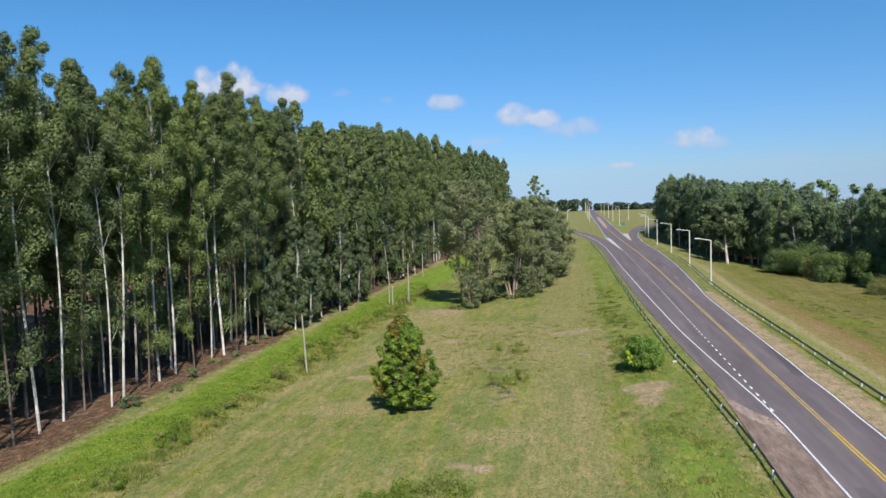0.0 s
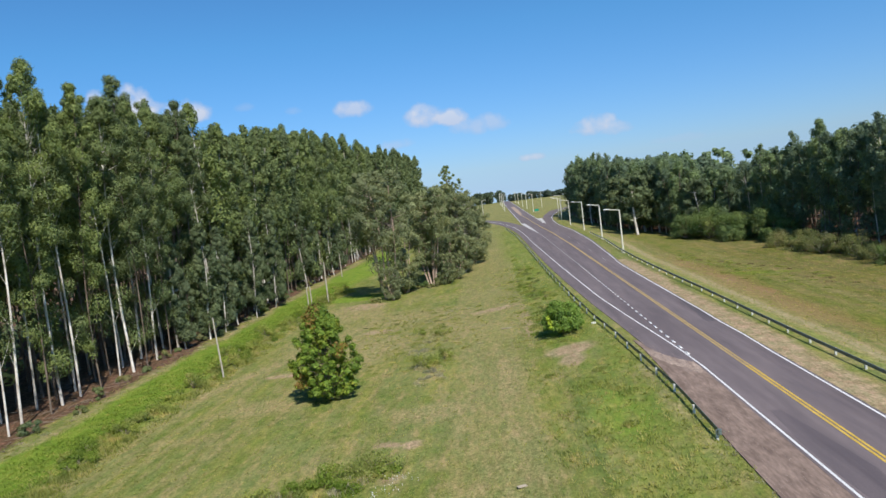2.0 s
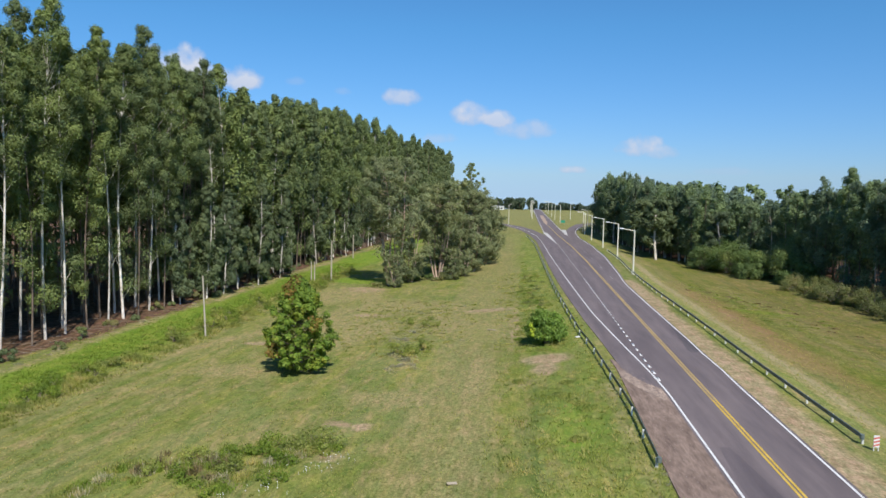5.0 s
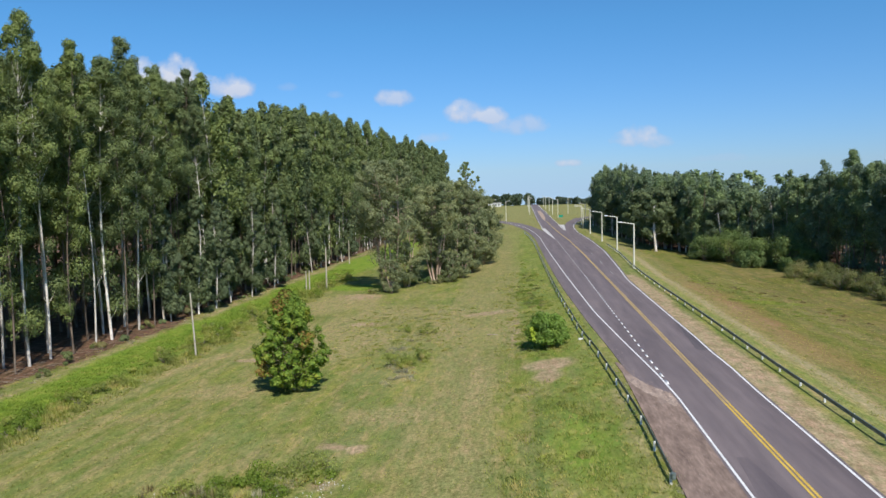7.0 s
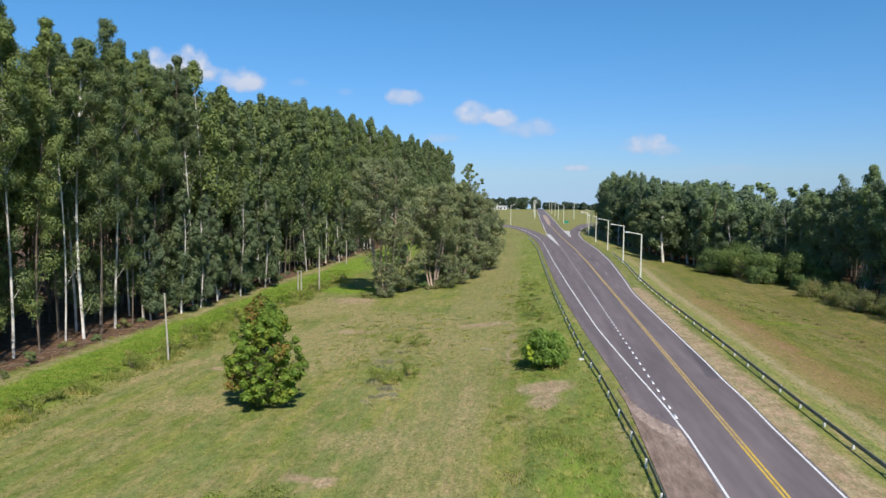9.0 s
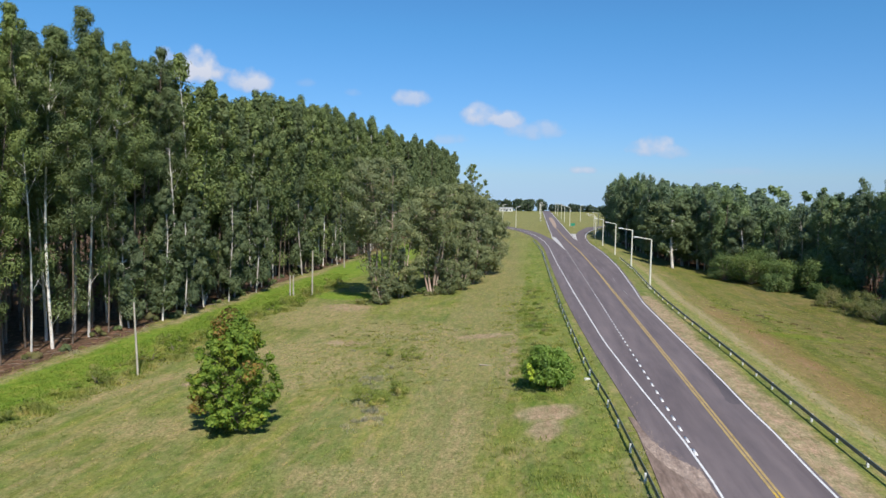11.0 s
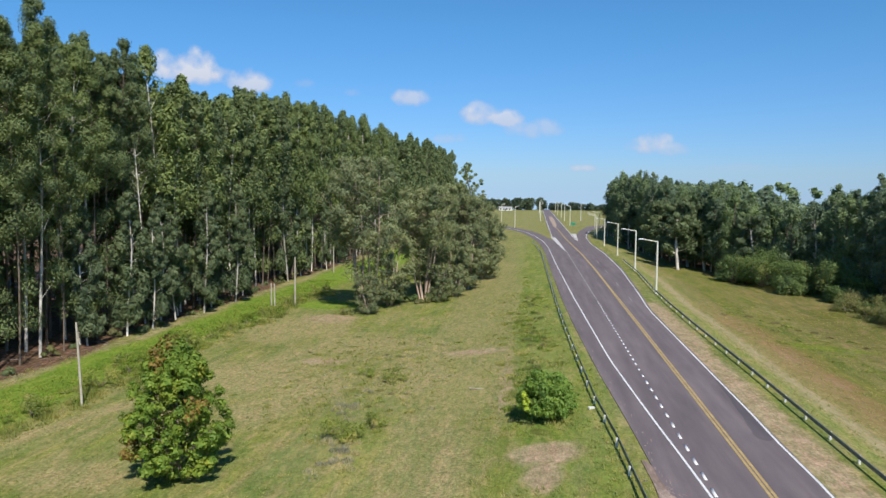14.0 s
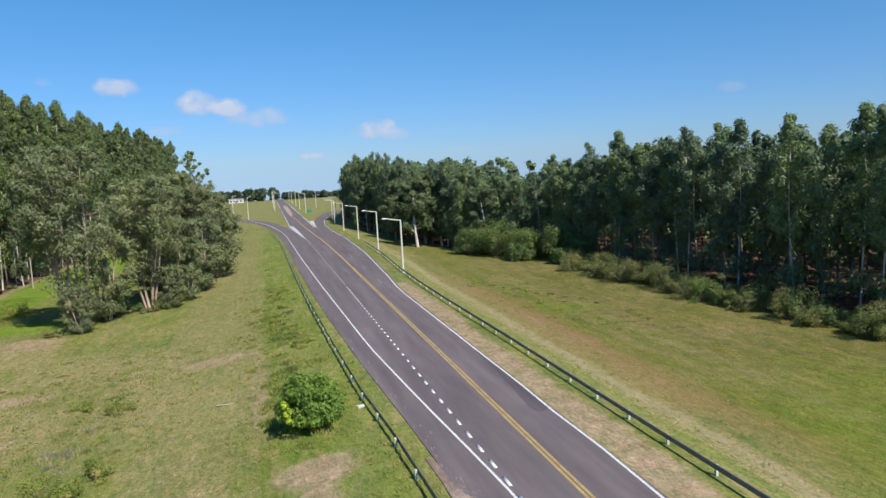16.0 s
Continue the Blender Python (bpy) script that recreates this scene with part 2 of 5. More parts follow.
def asphalt_material(name, a, b):
    m = bpy.data.materials.new(name)
    m.use_nodes = True
    N, L = m.node_tree.nodes, m.node_tree.links
    p = N["Principled BSDF"]
    geo = N.new("ShaderNodeNewGeometry")
    mp = N.new("ShaderNodeMapping")
    mp.inputs["Scale"].default_value = (0.8, 0.03, 1)
    L.new(geo.outputs["Position"], mp.inputs[0])
    lanes = noise_fac(N, L, mp.outputs[0], 1.0, 3.0)
    mp2 = N.new("ShaderNodeMapping")
    mp2.inputs["Scale"].default_value = (1.0, 0.16, 1)
    L.new(geo.outputs["Position"], mp2.inputs[0])
    blot = noise_fac(N, L, mp2.outputs[0], 0.7, 5.0, 0.65)
    grain = noise_fac(N, L, geo.outputs["Position"], 22.0, 2.0)
    col = ramp_colors(N, L, lanes, [(0.3, a), (0.7, b)])
    col = mixed(N, L, 1.0, col, ramp_colors(N, L, blot, [(0.3, (0.82, 0.82, 0.84)), (0.7, (1.14, 1.12, 1.1))]), "MULTIPLY")
    col = mixed(N, L, 1.0, col, ramp_colors(N, L, grain, [(0.3, (0.8, 0.8, 0.8)), (0.7, (1.2, 1.2, 1.2))]), "MULTIPLY")
    L.new(col, p.inputs["Base Color"])
    p.inputs["Roughness"].default_value = 0.8
    p.inputs["Specular IOR Level"].default_value = 0.3
    return m


M_GROUND = ground_material()
M_ASPHALT = asphalt_material("worn asphalt", (0.127, 0.103, 0.106), (0.182, 0.149, 0.149))
M_PATCH = asphalt_material("fresh asphalt", (0.092, 0.078, 0.083), (0.132, 0.111, 0.116))
M_WHITE = surface("white road paint", (0.62, 0.61, 0.60), (0.80, 0.79, 0.78), 2.0, 0.7)
M_MEDIAN = surface("faded tan hatching", (0.34, 0.235, 0.165), (0.48, 0.36, 0.27), 0.3, 0.85)
M_FADED = surface("faded road paint", (0.24, 0.22, 0.22), (0.40, 0.38, 0.37), 1.0, 0.8)
M_NOSE = surface("worn white road paint", (0.44, 0.42, 0.41), (0.66, 0.64, 0.62), 0.5, 0.75)
M_YELLOW = surface("yellow road paint", (0.52, 0.34, 0.05), (0.66, 0.45, 0.09), 0.8, 0.75)
M_GRAVEL = surface("gravel shoulder", (0.165, 0.116, 0.092), (0.295, 0.213, 0.170), 1.3, 0.95, bump=0.04, fine=5.0, stretch=0.22)
M_SAND = surface("washed sand", (0.21, 0.148, 0.118), (0.52, 0.40, 0.32), 1.5, 0.95, bump=0.03, fine=6.0, stretch=0.35)
M_RAIL = surface("galvanised steel", (0.115, 0.15, 0.135), (0.20, 0.24, 0.22), 1.5, 0.5, 0.3)
M_POST = surface("pale concrete post", (0.50, 0.50, 0.46), (0.72, 0.72, 0.68), 3.0, 0.8)
M_LAMP = surface("pale painted steel", (0.62, 0.61, 0.50), (0.75, 0.73, 0.62), 1.2, 0.55)
M_LENS = surface("lamp lens", (0.55, 0.56, 0.55), (0.66, 0.67, 0.66), 3.0, 0.12)
M_LAMPHEAD = surface("white lamp housing", (0.70, 0.70, 0.68), (0.80, 0.80, 0.78), 2.0, 0.45)
M_BARK = surface("pale eucalyptus bark", (0.44, 0.39, 0.34), (0.80, 0.755, 0.69), 0.5, 0.9, bump=0.02, fine=6.0, vary=0.3)
# dull bark, with the shade inside the woods darkened into its colour
M_BARKDULLSHADE = surface("dull eucalyptus bark with shade darkened in", (0.105, 0.078, 0.058), (0.24, 0.19, 0.15), 0.5, 0.9, bump=0.02, fine=6.0)
M_BARKRED = surface("reddish bark", (0.36, 0.24, 0.18), (0.60, 0.48, 0.39), 0.8, 0.9, bump=0.02, fine=6.0)
M_TWIG = surface("grey-brown branch", (0.16, 0.12, 0.09), (0.34, 0.28, 0.22), 1.5, 0.9)
M_WOOD = surface("weathered pole wood", (0.34, 0.30, 0.24), (0.50, 0.46, 0.38), 1.0, 0.9)
M_EUC = foliage("eucalyptus leaves", (0.138, 0.182, 0.071), (0.182, 0.230, 0.089), patch=0.5, through_light=0.2, tree_vary=0.2)
M_EUCBLUE = foliage("bluish eucalyptus leaves", (0.152, 0.214, 0.118), (0.222, 0.288, 0.158), patch=0.4, through_light=0.28, tree_vary=0.2)
M_EUCGREY = foliage("grey eucalyptus leaves", (0.092, 0.128, 0.068), (0.150, 0.188, 0.100), through_light=0.22)
M_EUCOLD = foliage("olive eucalyptus leaves", (0.168, 0.196, 0.100), (0.244, 0.274, 0.140), (0.26, 0.25, 0.135), -0.02, patch=0.3, through_light=0.22)
M_FARLEAF = foliage("distant wood", (0.060, 0.092, 0.062), (0.115, 0.150, 0.100), patch=0.06)
M_SAPLING = foliage("turning maple leaves", (0.110, 0.195, 0.030), (0.245, 0.325, 0.052), (0.29, 0.31, 0.055), 0.05, 0.5)
M_REDLEAF = foliage("red maple leaves", (0.20, 0.135, 0.04), (0.30, 0.19, 0.06), patch=0.8)
M_SHRUB = foliage("bright shrub leaves", (0.175, 0.285, 0.050), (0.33, 0.450, 0.100), patch=0.8, through_light=0.42)
M_DRY = foliage("dry weeds", (0.46, 0.40, 0.30), (0.64, 0.57, 0.45), (0.46, 0.42, 0.26), 0.0, 0.6, through_light=0.6)
M_BUSH = foliage("bush leaves", (0.150, 0.172, 0.070), (0.285, 0.300, 0.130), (0.27, 0.24, 0.13), 0.08, 0.3, through_light=0.42)
M_FRESH = foliage("fresh bush leaves", (0.100, 0.160, 0.056), (0.215, 0.285, 0.104), (0.23, 0.26, 0.105), 0.04, 0.22, through_light=0.35)
M_LUSH = foliage("lush grass blades", (0.165, 0.245, 0.034), (0.285, 0.35, 0.072), (0.26, 0.26, 0.085), 0.05, 0.5, through_light=0.5, tree_vary=0.0)
M_YELLOWLEAF = foliage("yellow leaves", (0.42, 0.52, 0.05), (0.62, 0.70, 0.10), patch=0.8)
M_WEED = foliage("weeds", (0.25, 0.29, 0.07), (0.38, 0.41, 0.12), (0.40, 0.35, 0.16), 0.06, 0.5, through_light=0.5)
M_STALK = foliage("dark dry stalks", (0.20, 0.16, 0.09), (0.32, 0.26, 0.15), patch=0.8, through_light=0.45)
M_FLOWER = surface("white petals", (0.62, 0.62, 0.56), (0.80, 0.80, 0.76), 4.0, 0.8)
M_BLADE = foliage("grass blades", (0.285, 0.305, 0.085), (0.42, 0.41, 0.15), (0.45, 0.38, 0.18), 0.08, 0.5, through_light=0.58, tree_vary=0.0)


# ---- mesh helpers ----
def raw_mesh(name, V, groups):
    """groups: (faces array, material) pairs."""
    me = bpy.data.meshes.new(name)
    V = np.asarray(V, np.float32)
    me.vertices.add(len(V))
    me.vertices.foreach_set("co", V.ravel())
    loops, starts, idx, at = [], [], [], 0
    for k, (F, mat_) in enumerate(groups):
        F = np.asarray(F, np.int32)
        loops.append(F.ravel())
        starts.append(at + np.arange(len(F)) * F.shape[1])
        at += F.size
        idx.append(np.full(len(F), k))
        me.materials.append(mat_)
    me.loops.add(at)
    me.loops.foreach_set("vertex_index", np.concatenate(loops).astype(np.int32))
    st = np.concatenate(starts).astype(np.int32)
    me.polygons.add(len(st))
    me.polygons.foreach_set("loop_start", st)
    me.polygons.foreach_set("material_index", np.concatenate(idx).astype(np.int32))
    me.update(calc_edges=True)
    me.validate()
    return me


def tube(path, radii, sides=6, cap=False):
    path = np.asarray(path, float)
    n = len(path)
    d = np.gradient(path, axis=0)
    d /= np.linalg.norm(d, axis=1)[:, None] + 1e-9
    ref = np.where(np.abs(d[:, 2:3]) > 0.9, [[1.0, 0, 0]], [[0, 0, 1.0]])
    u = np.cross(d, ref)
    u /= np.linalg.norm(u, axis=1)[:, None]
    w = np.cross(d, u)
    a = np.arange(sides) * 2 * np.pi / sides
    V = path[:, None] + np.asarray(radii)[:, None, None] * (np.cos(a)[None, :, None] * u[:, None] + np.sin(a)[None, :, None] * w[:, None])
    i = np.arange(n - 1)[:, None] * sides
    j = np.arange(sides)[None]
    F = np.stack([i + j, i + (j + 1) % sides, i + sides + (j + 1) % sides, i + sides + j], -1).reshape(-1, 4)
    return V.reshape(-1, 3), F


def joined(pieces):
    V, F, o = [], [], 0
    for v, f in pieces:
        V.append(v)
        F.append(np.asarray(f) + o)
        o += len(v)
    return np.concatenate(V), np.concatenate(F)


def leaves(rng, C, length, width, droop=0.35, loose=0.28):
    """A pointed leaf spray at each place, lying more or less along the outside of its puff. C: places and outward directions."""
    C, out = C[:, :3], C[:, 3:]
    n = len(C)
    nrm = out + loose * rng.normal(size=(n, 3)) + [0, 0, 0.35]
    nrm /= np.linalg.norm(nrm, axis=1)[:, None] + 1e-9
    u = rng.normal(size=(n, 3))
    u[:, 2] -= droop
    u -= nrm * np.sum(u * nrm, 1)[:, None]
    u /= np.linalg.norm(u, axis=1)[:, None] + 1e-9
    w = np.cross(nrm, u)
    k = rng.uniform(0.65, 1.35, (n, 1))
    u, w = u * k * length / 2, w * k * width / 2
    V = np.stack([C - u - w, C - u * 0.7 + w, C + u], 1).reshape(-1, 3)
    return V, np.arange(3 * n).reshape(-1, 3)


def puff(rng, c, r, n, flat=0.75):
    p = rng.normal(size=(n, 3))
    p /= np.linalg.norm(p, axis=1)[:, None]
    d = p.copy()
    p *= r * rng.uniform(0.3, 1.0, (n, 1)) ** 0.4 * (1 + 0.16 * rng.normal(size=(n, 1)))
    p[:, 2] *= flat
    return np.concatenate([p + c, d], 1)


def link_part(name, me, parent, label=""):
    ob = new(name, me)
    ob.parent = parent
    return tagged(ob, label)


def part(name, bm, material, parent, label=""):
    me = bpy.data.meshes.new(name)
    bm.to_mesh(me)
    bm.free()
    me.materials.append(material)
    return link_part(name, me, parent, label)


def thing(name, label, category, at=(0, 0, 0), turn=0.0, group=""):
    e = new(name)
    e.empty_display_size = 0.5
    e.matrix_basis = pose(*at, 0, 0, turn)
    return tagged(e, label, category, group)


def boxed(bm, x0, x1, y0, y1, z0, z1, bevel=0.0):
    g = bmesh.ops.create_cube(bm, size=1)
    for v in g["verts"]:
        v.co = Vector((x0 + (v.co.x + .5) * (x1 - x0), y0 + (v.co.y + .5) * (y1 - y0), z0 + (v.co.z + .5) * (z1 - z0)))
    if bevel:
        es = list({e for v in g["verts"] for e in v.link_edges})
        bmesh.ops.bevel(bm, geom=es, offset=bevel, segments=2, affect="EDGES")
    return bm


# ---- the lie of the land ----
def lerp(v, xs, ys):
    return np.interp(v, xs, ys)


def edge_left(y):
    return lerp(y, [0, 69, 97, 125, 175, 220, 275, 311, 350, 404, 470], [9.5, 8.9, 7.8, 6.4, 5.0, 4.0, 2.6, 0.6, -3.5, -13, -30])


def edge_right(y):
    return lerp(y, [0, 150, 207, 300, 396, 450, 520], [24.6, 24.8, 26.6, 26.5, 31.5, 41, 62])


def land(x, y):
    """Height of the ground: a low road bank between fields about three metres lower."""
    x, y = np.asarray(x, float), np.asarray(y, float)
    left = lerp(x - edge_left(y), [-400, -70, -30, -18, -9.5, -3.5, 0], [-2.2, -2.4, -2.6, -2.2, -1.4, -0.5, -0.06])
    right = lerp(x - edge_right(y), [0, 5, 13, 25, 400], [-0.06, -1.0, -2.4, -3.3, -3.3])
    z = np.minimum(left, right)
    k = np.clip((y - 260) / 200, 0, 1)
    k = k * k * (3 - 2 * k)
    z = z * (1 - k) - 0.08 * k
    return z - np.maximum(y - 950, 0) * 0.035


def spot(x, y, lift=0.0):
    return (x, y, float(land(x, y)) + lift)


def steps(*runs):
    return np.unique(np.concatenate([np.arange(a, b, s) for a, b, s in runs]))


def build_ground():
    xs = np.unique(np.concatenate([[-3000, -1500, -800, -450, -280, -200], steps((-150, -64, 4), (-64, 66, 0.8), (66, 150, 4)), [150, 200, 280, 450, 800, 1500, 3000]]))
    ys = np.unique(np.concatenate([[-800, -300, -120], steps((-60, 30, 6), (30, 150, 0.8), (150, 300, 2), (300, 520, 5), (520, 960, 40)), [960, 1200, 1600, 2300, 3200, 4500]]))
    X, Y = np.meshgrid(xs, ys)
    Z = land(X, Y)
    rng = np.random.default_rng(3)
    near = (np.abs(X) < 64) & (Y > 30) & (Y < 300)
    off_road = (X < edge_left(Y) - 0.6) | (X > edge_right(Y) + 0.6)
    Z = Z + np.where(near & off_road, rng.normal(0, 0.035, X.shape), 0)
    V = np.stack([X, Y, Z], -1).reshape(-1, 3)
    nx = len(xs)
    i = (np.arange(len(ys) - 1)[:, None] * nx + np.arange(nx - 1)[None]).ravel()
    F = np.stack([i, i + 1, i + nx + 1, i + nx], -1)
    me = raw_mesh("ground", V, [(F, M_GROUND)])
    me.polygons.foreach_set("use_smooth", np.ones(len(F), bool))

    def blob(x, y, rx, ry):
        return np.clip(1.6 - np.hypot((X - x) / rx, (Y - y) / ry) * 1.1, 0, 1)

    def band(d, half, soft):
        return np.clip((half + soft - np.abs(d)) / soft, 0, 1)

    L_, R_ = X - edge_left(Y), X - edge_right(Y)
    sway = 0.7 * np.sin(Y * 0.11) + 0.5 * np.sin(Y * 0.27 + 1.3)
    dry = 0.5 * band(L_ + 15.5, 2.2, 3) * (Y > 20) + 0.45 * band(R_ - 1.2, 0.9, 1.2) + 1.0 * band(R_ - 3.6 - 0.25 * sway, 0.9, 0.9) * (Y < 240)
    dry = np.maximum(dry, 0.3 * band(R_ - 8.4 - 0.6 * sway, 1.6, 2.4) * (Y > 65) * (Y < 200))
    dry = np.maximum(dry, 0.5 * band(R_ - 16.5 - sway, 0.5, 1.2) * (Y > 60) * (Y < 220))
    dry = np.maximum(dry, 0.4 * band(R_ - 22 - 2 * sway, 0.8, 2.0) * (Y < 160))
    dry = np.maximum(dry, 0.12 * np.clip((R_ - 2) / 4, 0, 1) * (Y < 300))
    dry = np.maximum(dry, 0.5 * np.clip((X + 9.5) / 2.5, 0, 1) * np.clip((-1.6 - X) / 0.5, 0, 1) * np.clip((Y - 70) / 25, 0, 1) * (Y < 330))
    # worn path from the clump over the rise
    px_ = lerp(Y, [70, 88, 103, 118, 138], [-45, -38, -31.5, -27.5, -30.5])
    dry = np.maximum(dry, 0.85 * band(X - px_ - 0.4 * sway, 0.7, 1.6) * (Y > 76) * (Y < 140))
    # old wheel tracks over the meadow
    for off in (12.2, 13.9, 17.2, 18.9):
        dry = np.maximum(dry, 0.5 * band(L_ + off + 0.3 * sway, 0.22, 0.5) * (Y > 20) * (Y < 330))
    dry = np.maximum(dry, 0.6 * band(X + 43.4 - 0.7 * sway, 0.8, 2.6) * (Y < 150))
    for off in (0.0, 1.8, 5.6, 7.4):
        dry = np.maximum(dry, 0.5 * band(X + 39.5 - off - 0.05 * (Y - 60) - 0.5 * sway, 0.22, 0.6) * (Y > 30) * (Y < 135))
    for b in ((-30, 100, 9, 9), (-36, 128, 7, 12), (-12, 100, 5, 8), (-32, 70, 5, 3), (-12, 62, 5, 3), (-5, 70, 2, 14), (-21, 118, 8, 8), (-22, 96, 5, 9), (-13, 112, 4, 12), (-25, 88, 4, 6), (-1.6, 104, 0.8, 22), (-2.0, 160, 0.9, 30), (-8, 112, 4, 4)):
        dry = np.maximum(dry, 0.8 * blob(*b))
    dry = np.maximum(dry, 0.36 * np.clip((Y - 285) / 60, 0, 1) * (Y < 900) * (X > -45))
    lush = 0.9 * band(X + 50.4 - 0.012 * (Y - 60) - 0.8 * sway, 2.6, 4.2) * (Y < 300)
    lush = np.maximum(lush, 0.28 * band(R_ - 17 + sway, 3.0, 5.0) * (Y < 240))
    lush = np.maximum(lush, 0.34 * band(R_ - 12.5 - sway, 1.0, 2.0) * (Y < 240))
    lush = np.maximum(lush, 0.3 * band(R_ - 1.6, 0.5, 0.8) * (Y < 240))
    lush = np.maximum(lush, 0.3 * np.clip((X + 0.9) / 0.8, 0, 1) * (L_ < 0) * (Y > 78) * (Y < 330))
    lush = np.maximum(lush, 0.26 * band(L_ + 4.5, 2.6, 3.5) * (Y < 330))
    lush = np.maximum(lush, 0.55 * band(R_ - 22 - sway, 10.0, 9.0) * np.clip((105 - Y) / 30, 0, 1))
    for b in ((40, 128, 9, 2), (-37, 152, 8, 5), (-45, 230, 6, 40)):
        lush = np.maximum(lush, 0.85 * blob(*b))
    lush = np.maximum(lush, 0.5 * blob(4, 52, 3, 8))
    dirt = np.zeros_like(X)
    dirt = np.maximum(dirt, 0.78 * np.maximum(blob(2.4, 75.8, 2.6, 2.2), blob(2.2, 71.5, 1.3, 2.6)))
    for b in ((-16.2, 54.5, 0.9, 0.8), (-14.8, 53.8, 1.3, 0.5), (-13.4, 53.6, 0.8, 0.9), (-33, 138, 4.5, 4), (-34, 84, 3, 1.0), (-14.5, 46.5, 1.0, 0.8), (33.2, 116, 1.0, 4), (34.5, 104, 0.8, 3), (-6, 113, 4, 1.5), (-25, 108, 3, 2)):
        dirt = np.maximum(dirt, 0.72 * blob(*b))
    dirt = np.maximum(dirt, 0.66 * band(X - 21.3 - 0.3 * sway, 0.8, 1.5) * (Y < 150))
    dirt = np.maximum(dirt, 0.55 * blob(-1.5, 97, 0.7, 13))
    dirt = np.maximum(dirt, 0.3 * band(L_ + 1.3, 0.3, 0.9) * (Y < 64))
    dirt = np.maximum(dirt, 0.2 * band(L_ - 0.2, 0.25, 0.6) * (Y > 60) * (Y < 200))
    litter = np.clip((-56.0 - X - 0.9 * sway) / 2.6, 0, 1) * (X > -420) * (Y < 700)
    litter = np.maximum(litter, np.clip((X - lerp(Y, [0, 110, 180, 215, 240, 270, 320], [72, 74, 70, 60, 52, 44, 37])) / 3, 0, 1) * (X < 200) * (Y < 420))
    dirt = np.maximum(dirt, 0.36 * band(X + 55.6 - 0.9 * sway, 0.5, 1.6) * (Y < 260))
    sward = me.attributes.new("sward", "FLOAT", "POINT")
    sward.data.foreach_set("value", (np.clip((R_ - 2.5) / 9, 0, 1) * np.clip((330 - Y) / 100, 0, 1)).astype(np.float32).ravel())
    # rusty dead growth on the slope
    rust = 0.56 * band(R_ - 8.6 - 0.9 * sway, 1.6, 4.6) * np.clip((Y - 60) / 20, 0, 1) * np.clip((175 - Y) / 40, 0, 1)
    for b in ((33.5, 122, 1.6, 6), (35.5, 106, 1.5, 5), (31.5, 138, 1.4, 6)):
        rust = np.maximum(rust, 0.75 * blob(*b))
    straw = 0.5 * band(R_ - 3.7 - 0.25 * sway, 0.3, 1.2) * (Y < 200)
    straw = np.maximum(straw, 0.3 * band(R_ - 20 - 0.5 * sway, 0.6, 2.6) * (Y < 170))
    mown = me.attributes.new("straw", "FLOAT", "POINT")
    mown.data.foreach_set("value", straw.astype(np.float32).ravel())
    dead = me.attributes.new("rust", "FLOAT", "POINT")
    dead.data.foreach_set("value", rust.astype(np.float32).ravel())
    cover = np.stack([dry, lush, dirt, litter], -1).astype(np.float32)
    at = me.color_attributes.new("cover", "FLOAT_COLOR", "POINT")
    at.data.foreach_set("color", np.clip(cover, 0, 1).reshape(-1, 4).ravel())
    return tagged(new("ground", me), "uneven mown meadow with dry and lush patches", "ground", kind="structure")


build_ground()


# ---- roads and their paint ----
def ribbon(name, rows, z, material, label="", category="", parent=None):
    """A strip between two edges; rows of (y, left x, right x) or (left point, right point)."""
    A, B = [], []
    for r in rows:
        if len(r) == 3:
            A.append((r[1], r[0]))
            B.append((r[2], r[0]))
        else:
            A.append(r[0])
            B.append(r[1])
    A, B = np.array(A, float), np.array(B, float)
    s = np.linspace(0, len(A) - 1, (len(A) - 1) * 6 + 1)
    k = np.arange(len(A))
    A = np.stack([np.interp(s, k, A[:, 0]), np.interp(s, k, A[:, 1])], 1)
    B = np.stack([np.interp(s, k, B[:, 0]), np.interp(s, k, B[:, 1])], 1)
    n = len(A)
    top = np.concatenate([np.c_[A, np.full(n, z)], np.c_[B, np.full(n, z)]])
    low = top - [0, 0, 0.1]
    i = np.arange(n - 1)
    F = np.concatenate([np.stack([i, i + n, i + n + 1, i + 1], 1),
                        np.stack([i + 2 * n, i, i + 1, i + 2 * n + 1], 1), np.stack([i + n, i + 3 * n, i + 3 * n + 1, i + n + 1], 1)])
    me = raw_mesh(name, np.concatenate([top, low]), [(F, material)])
    me.polygons.foreach_set("use_smooth", np.zeros(len(F), bool))
    if parent:
        return link_part(name, me, parent, label)
    return tagged(new(name, me), label, category, kind="structure")


def center(y):
    return float(lerp(y, [-100, 200, 250, 330, 450, 960], [16.3, 16.25, 15.8, 13.9, 12.6, 13.0]))


def line_left(y):
    return float(lerp(y, [-100, 63, 71, 84, 104, 151, 210, 276, 311], [12.8, 12.72, 12.2, 11.2, 9.9, 8.4, 6.9, 5.7, 4.1]))


def line_right(y):
    return float(lerp(y, [-100, 66, 72, 79, 86, 95, 142, 156, 207, 255, 300, 338], [19.75, 19.8, 19.98, 19.8, 19.95, 19.9, 19.85, 20.7, 22.8, 23.2, 22.2, 23.1]))


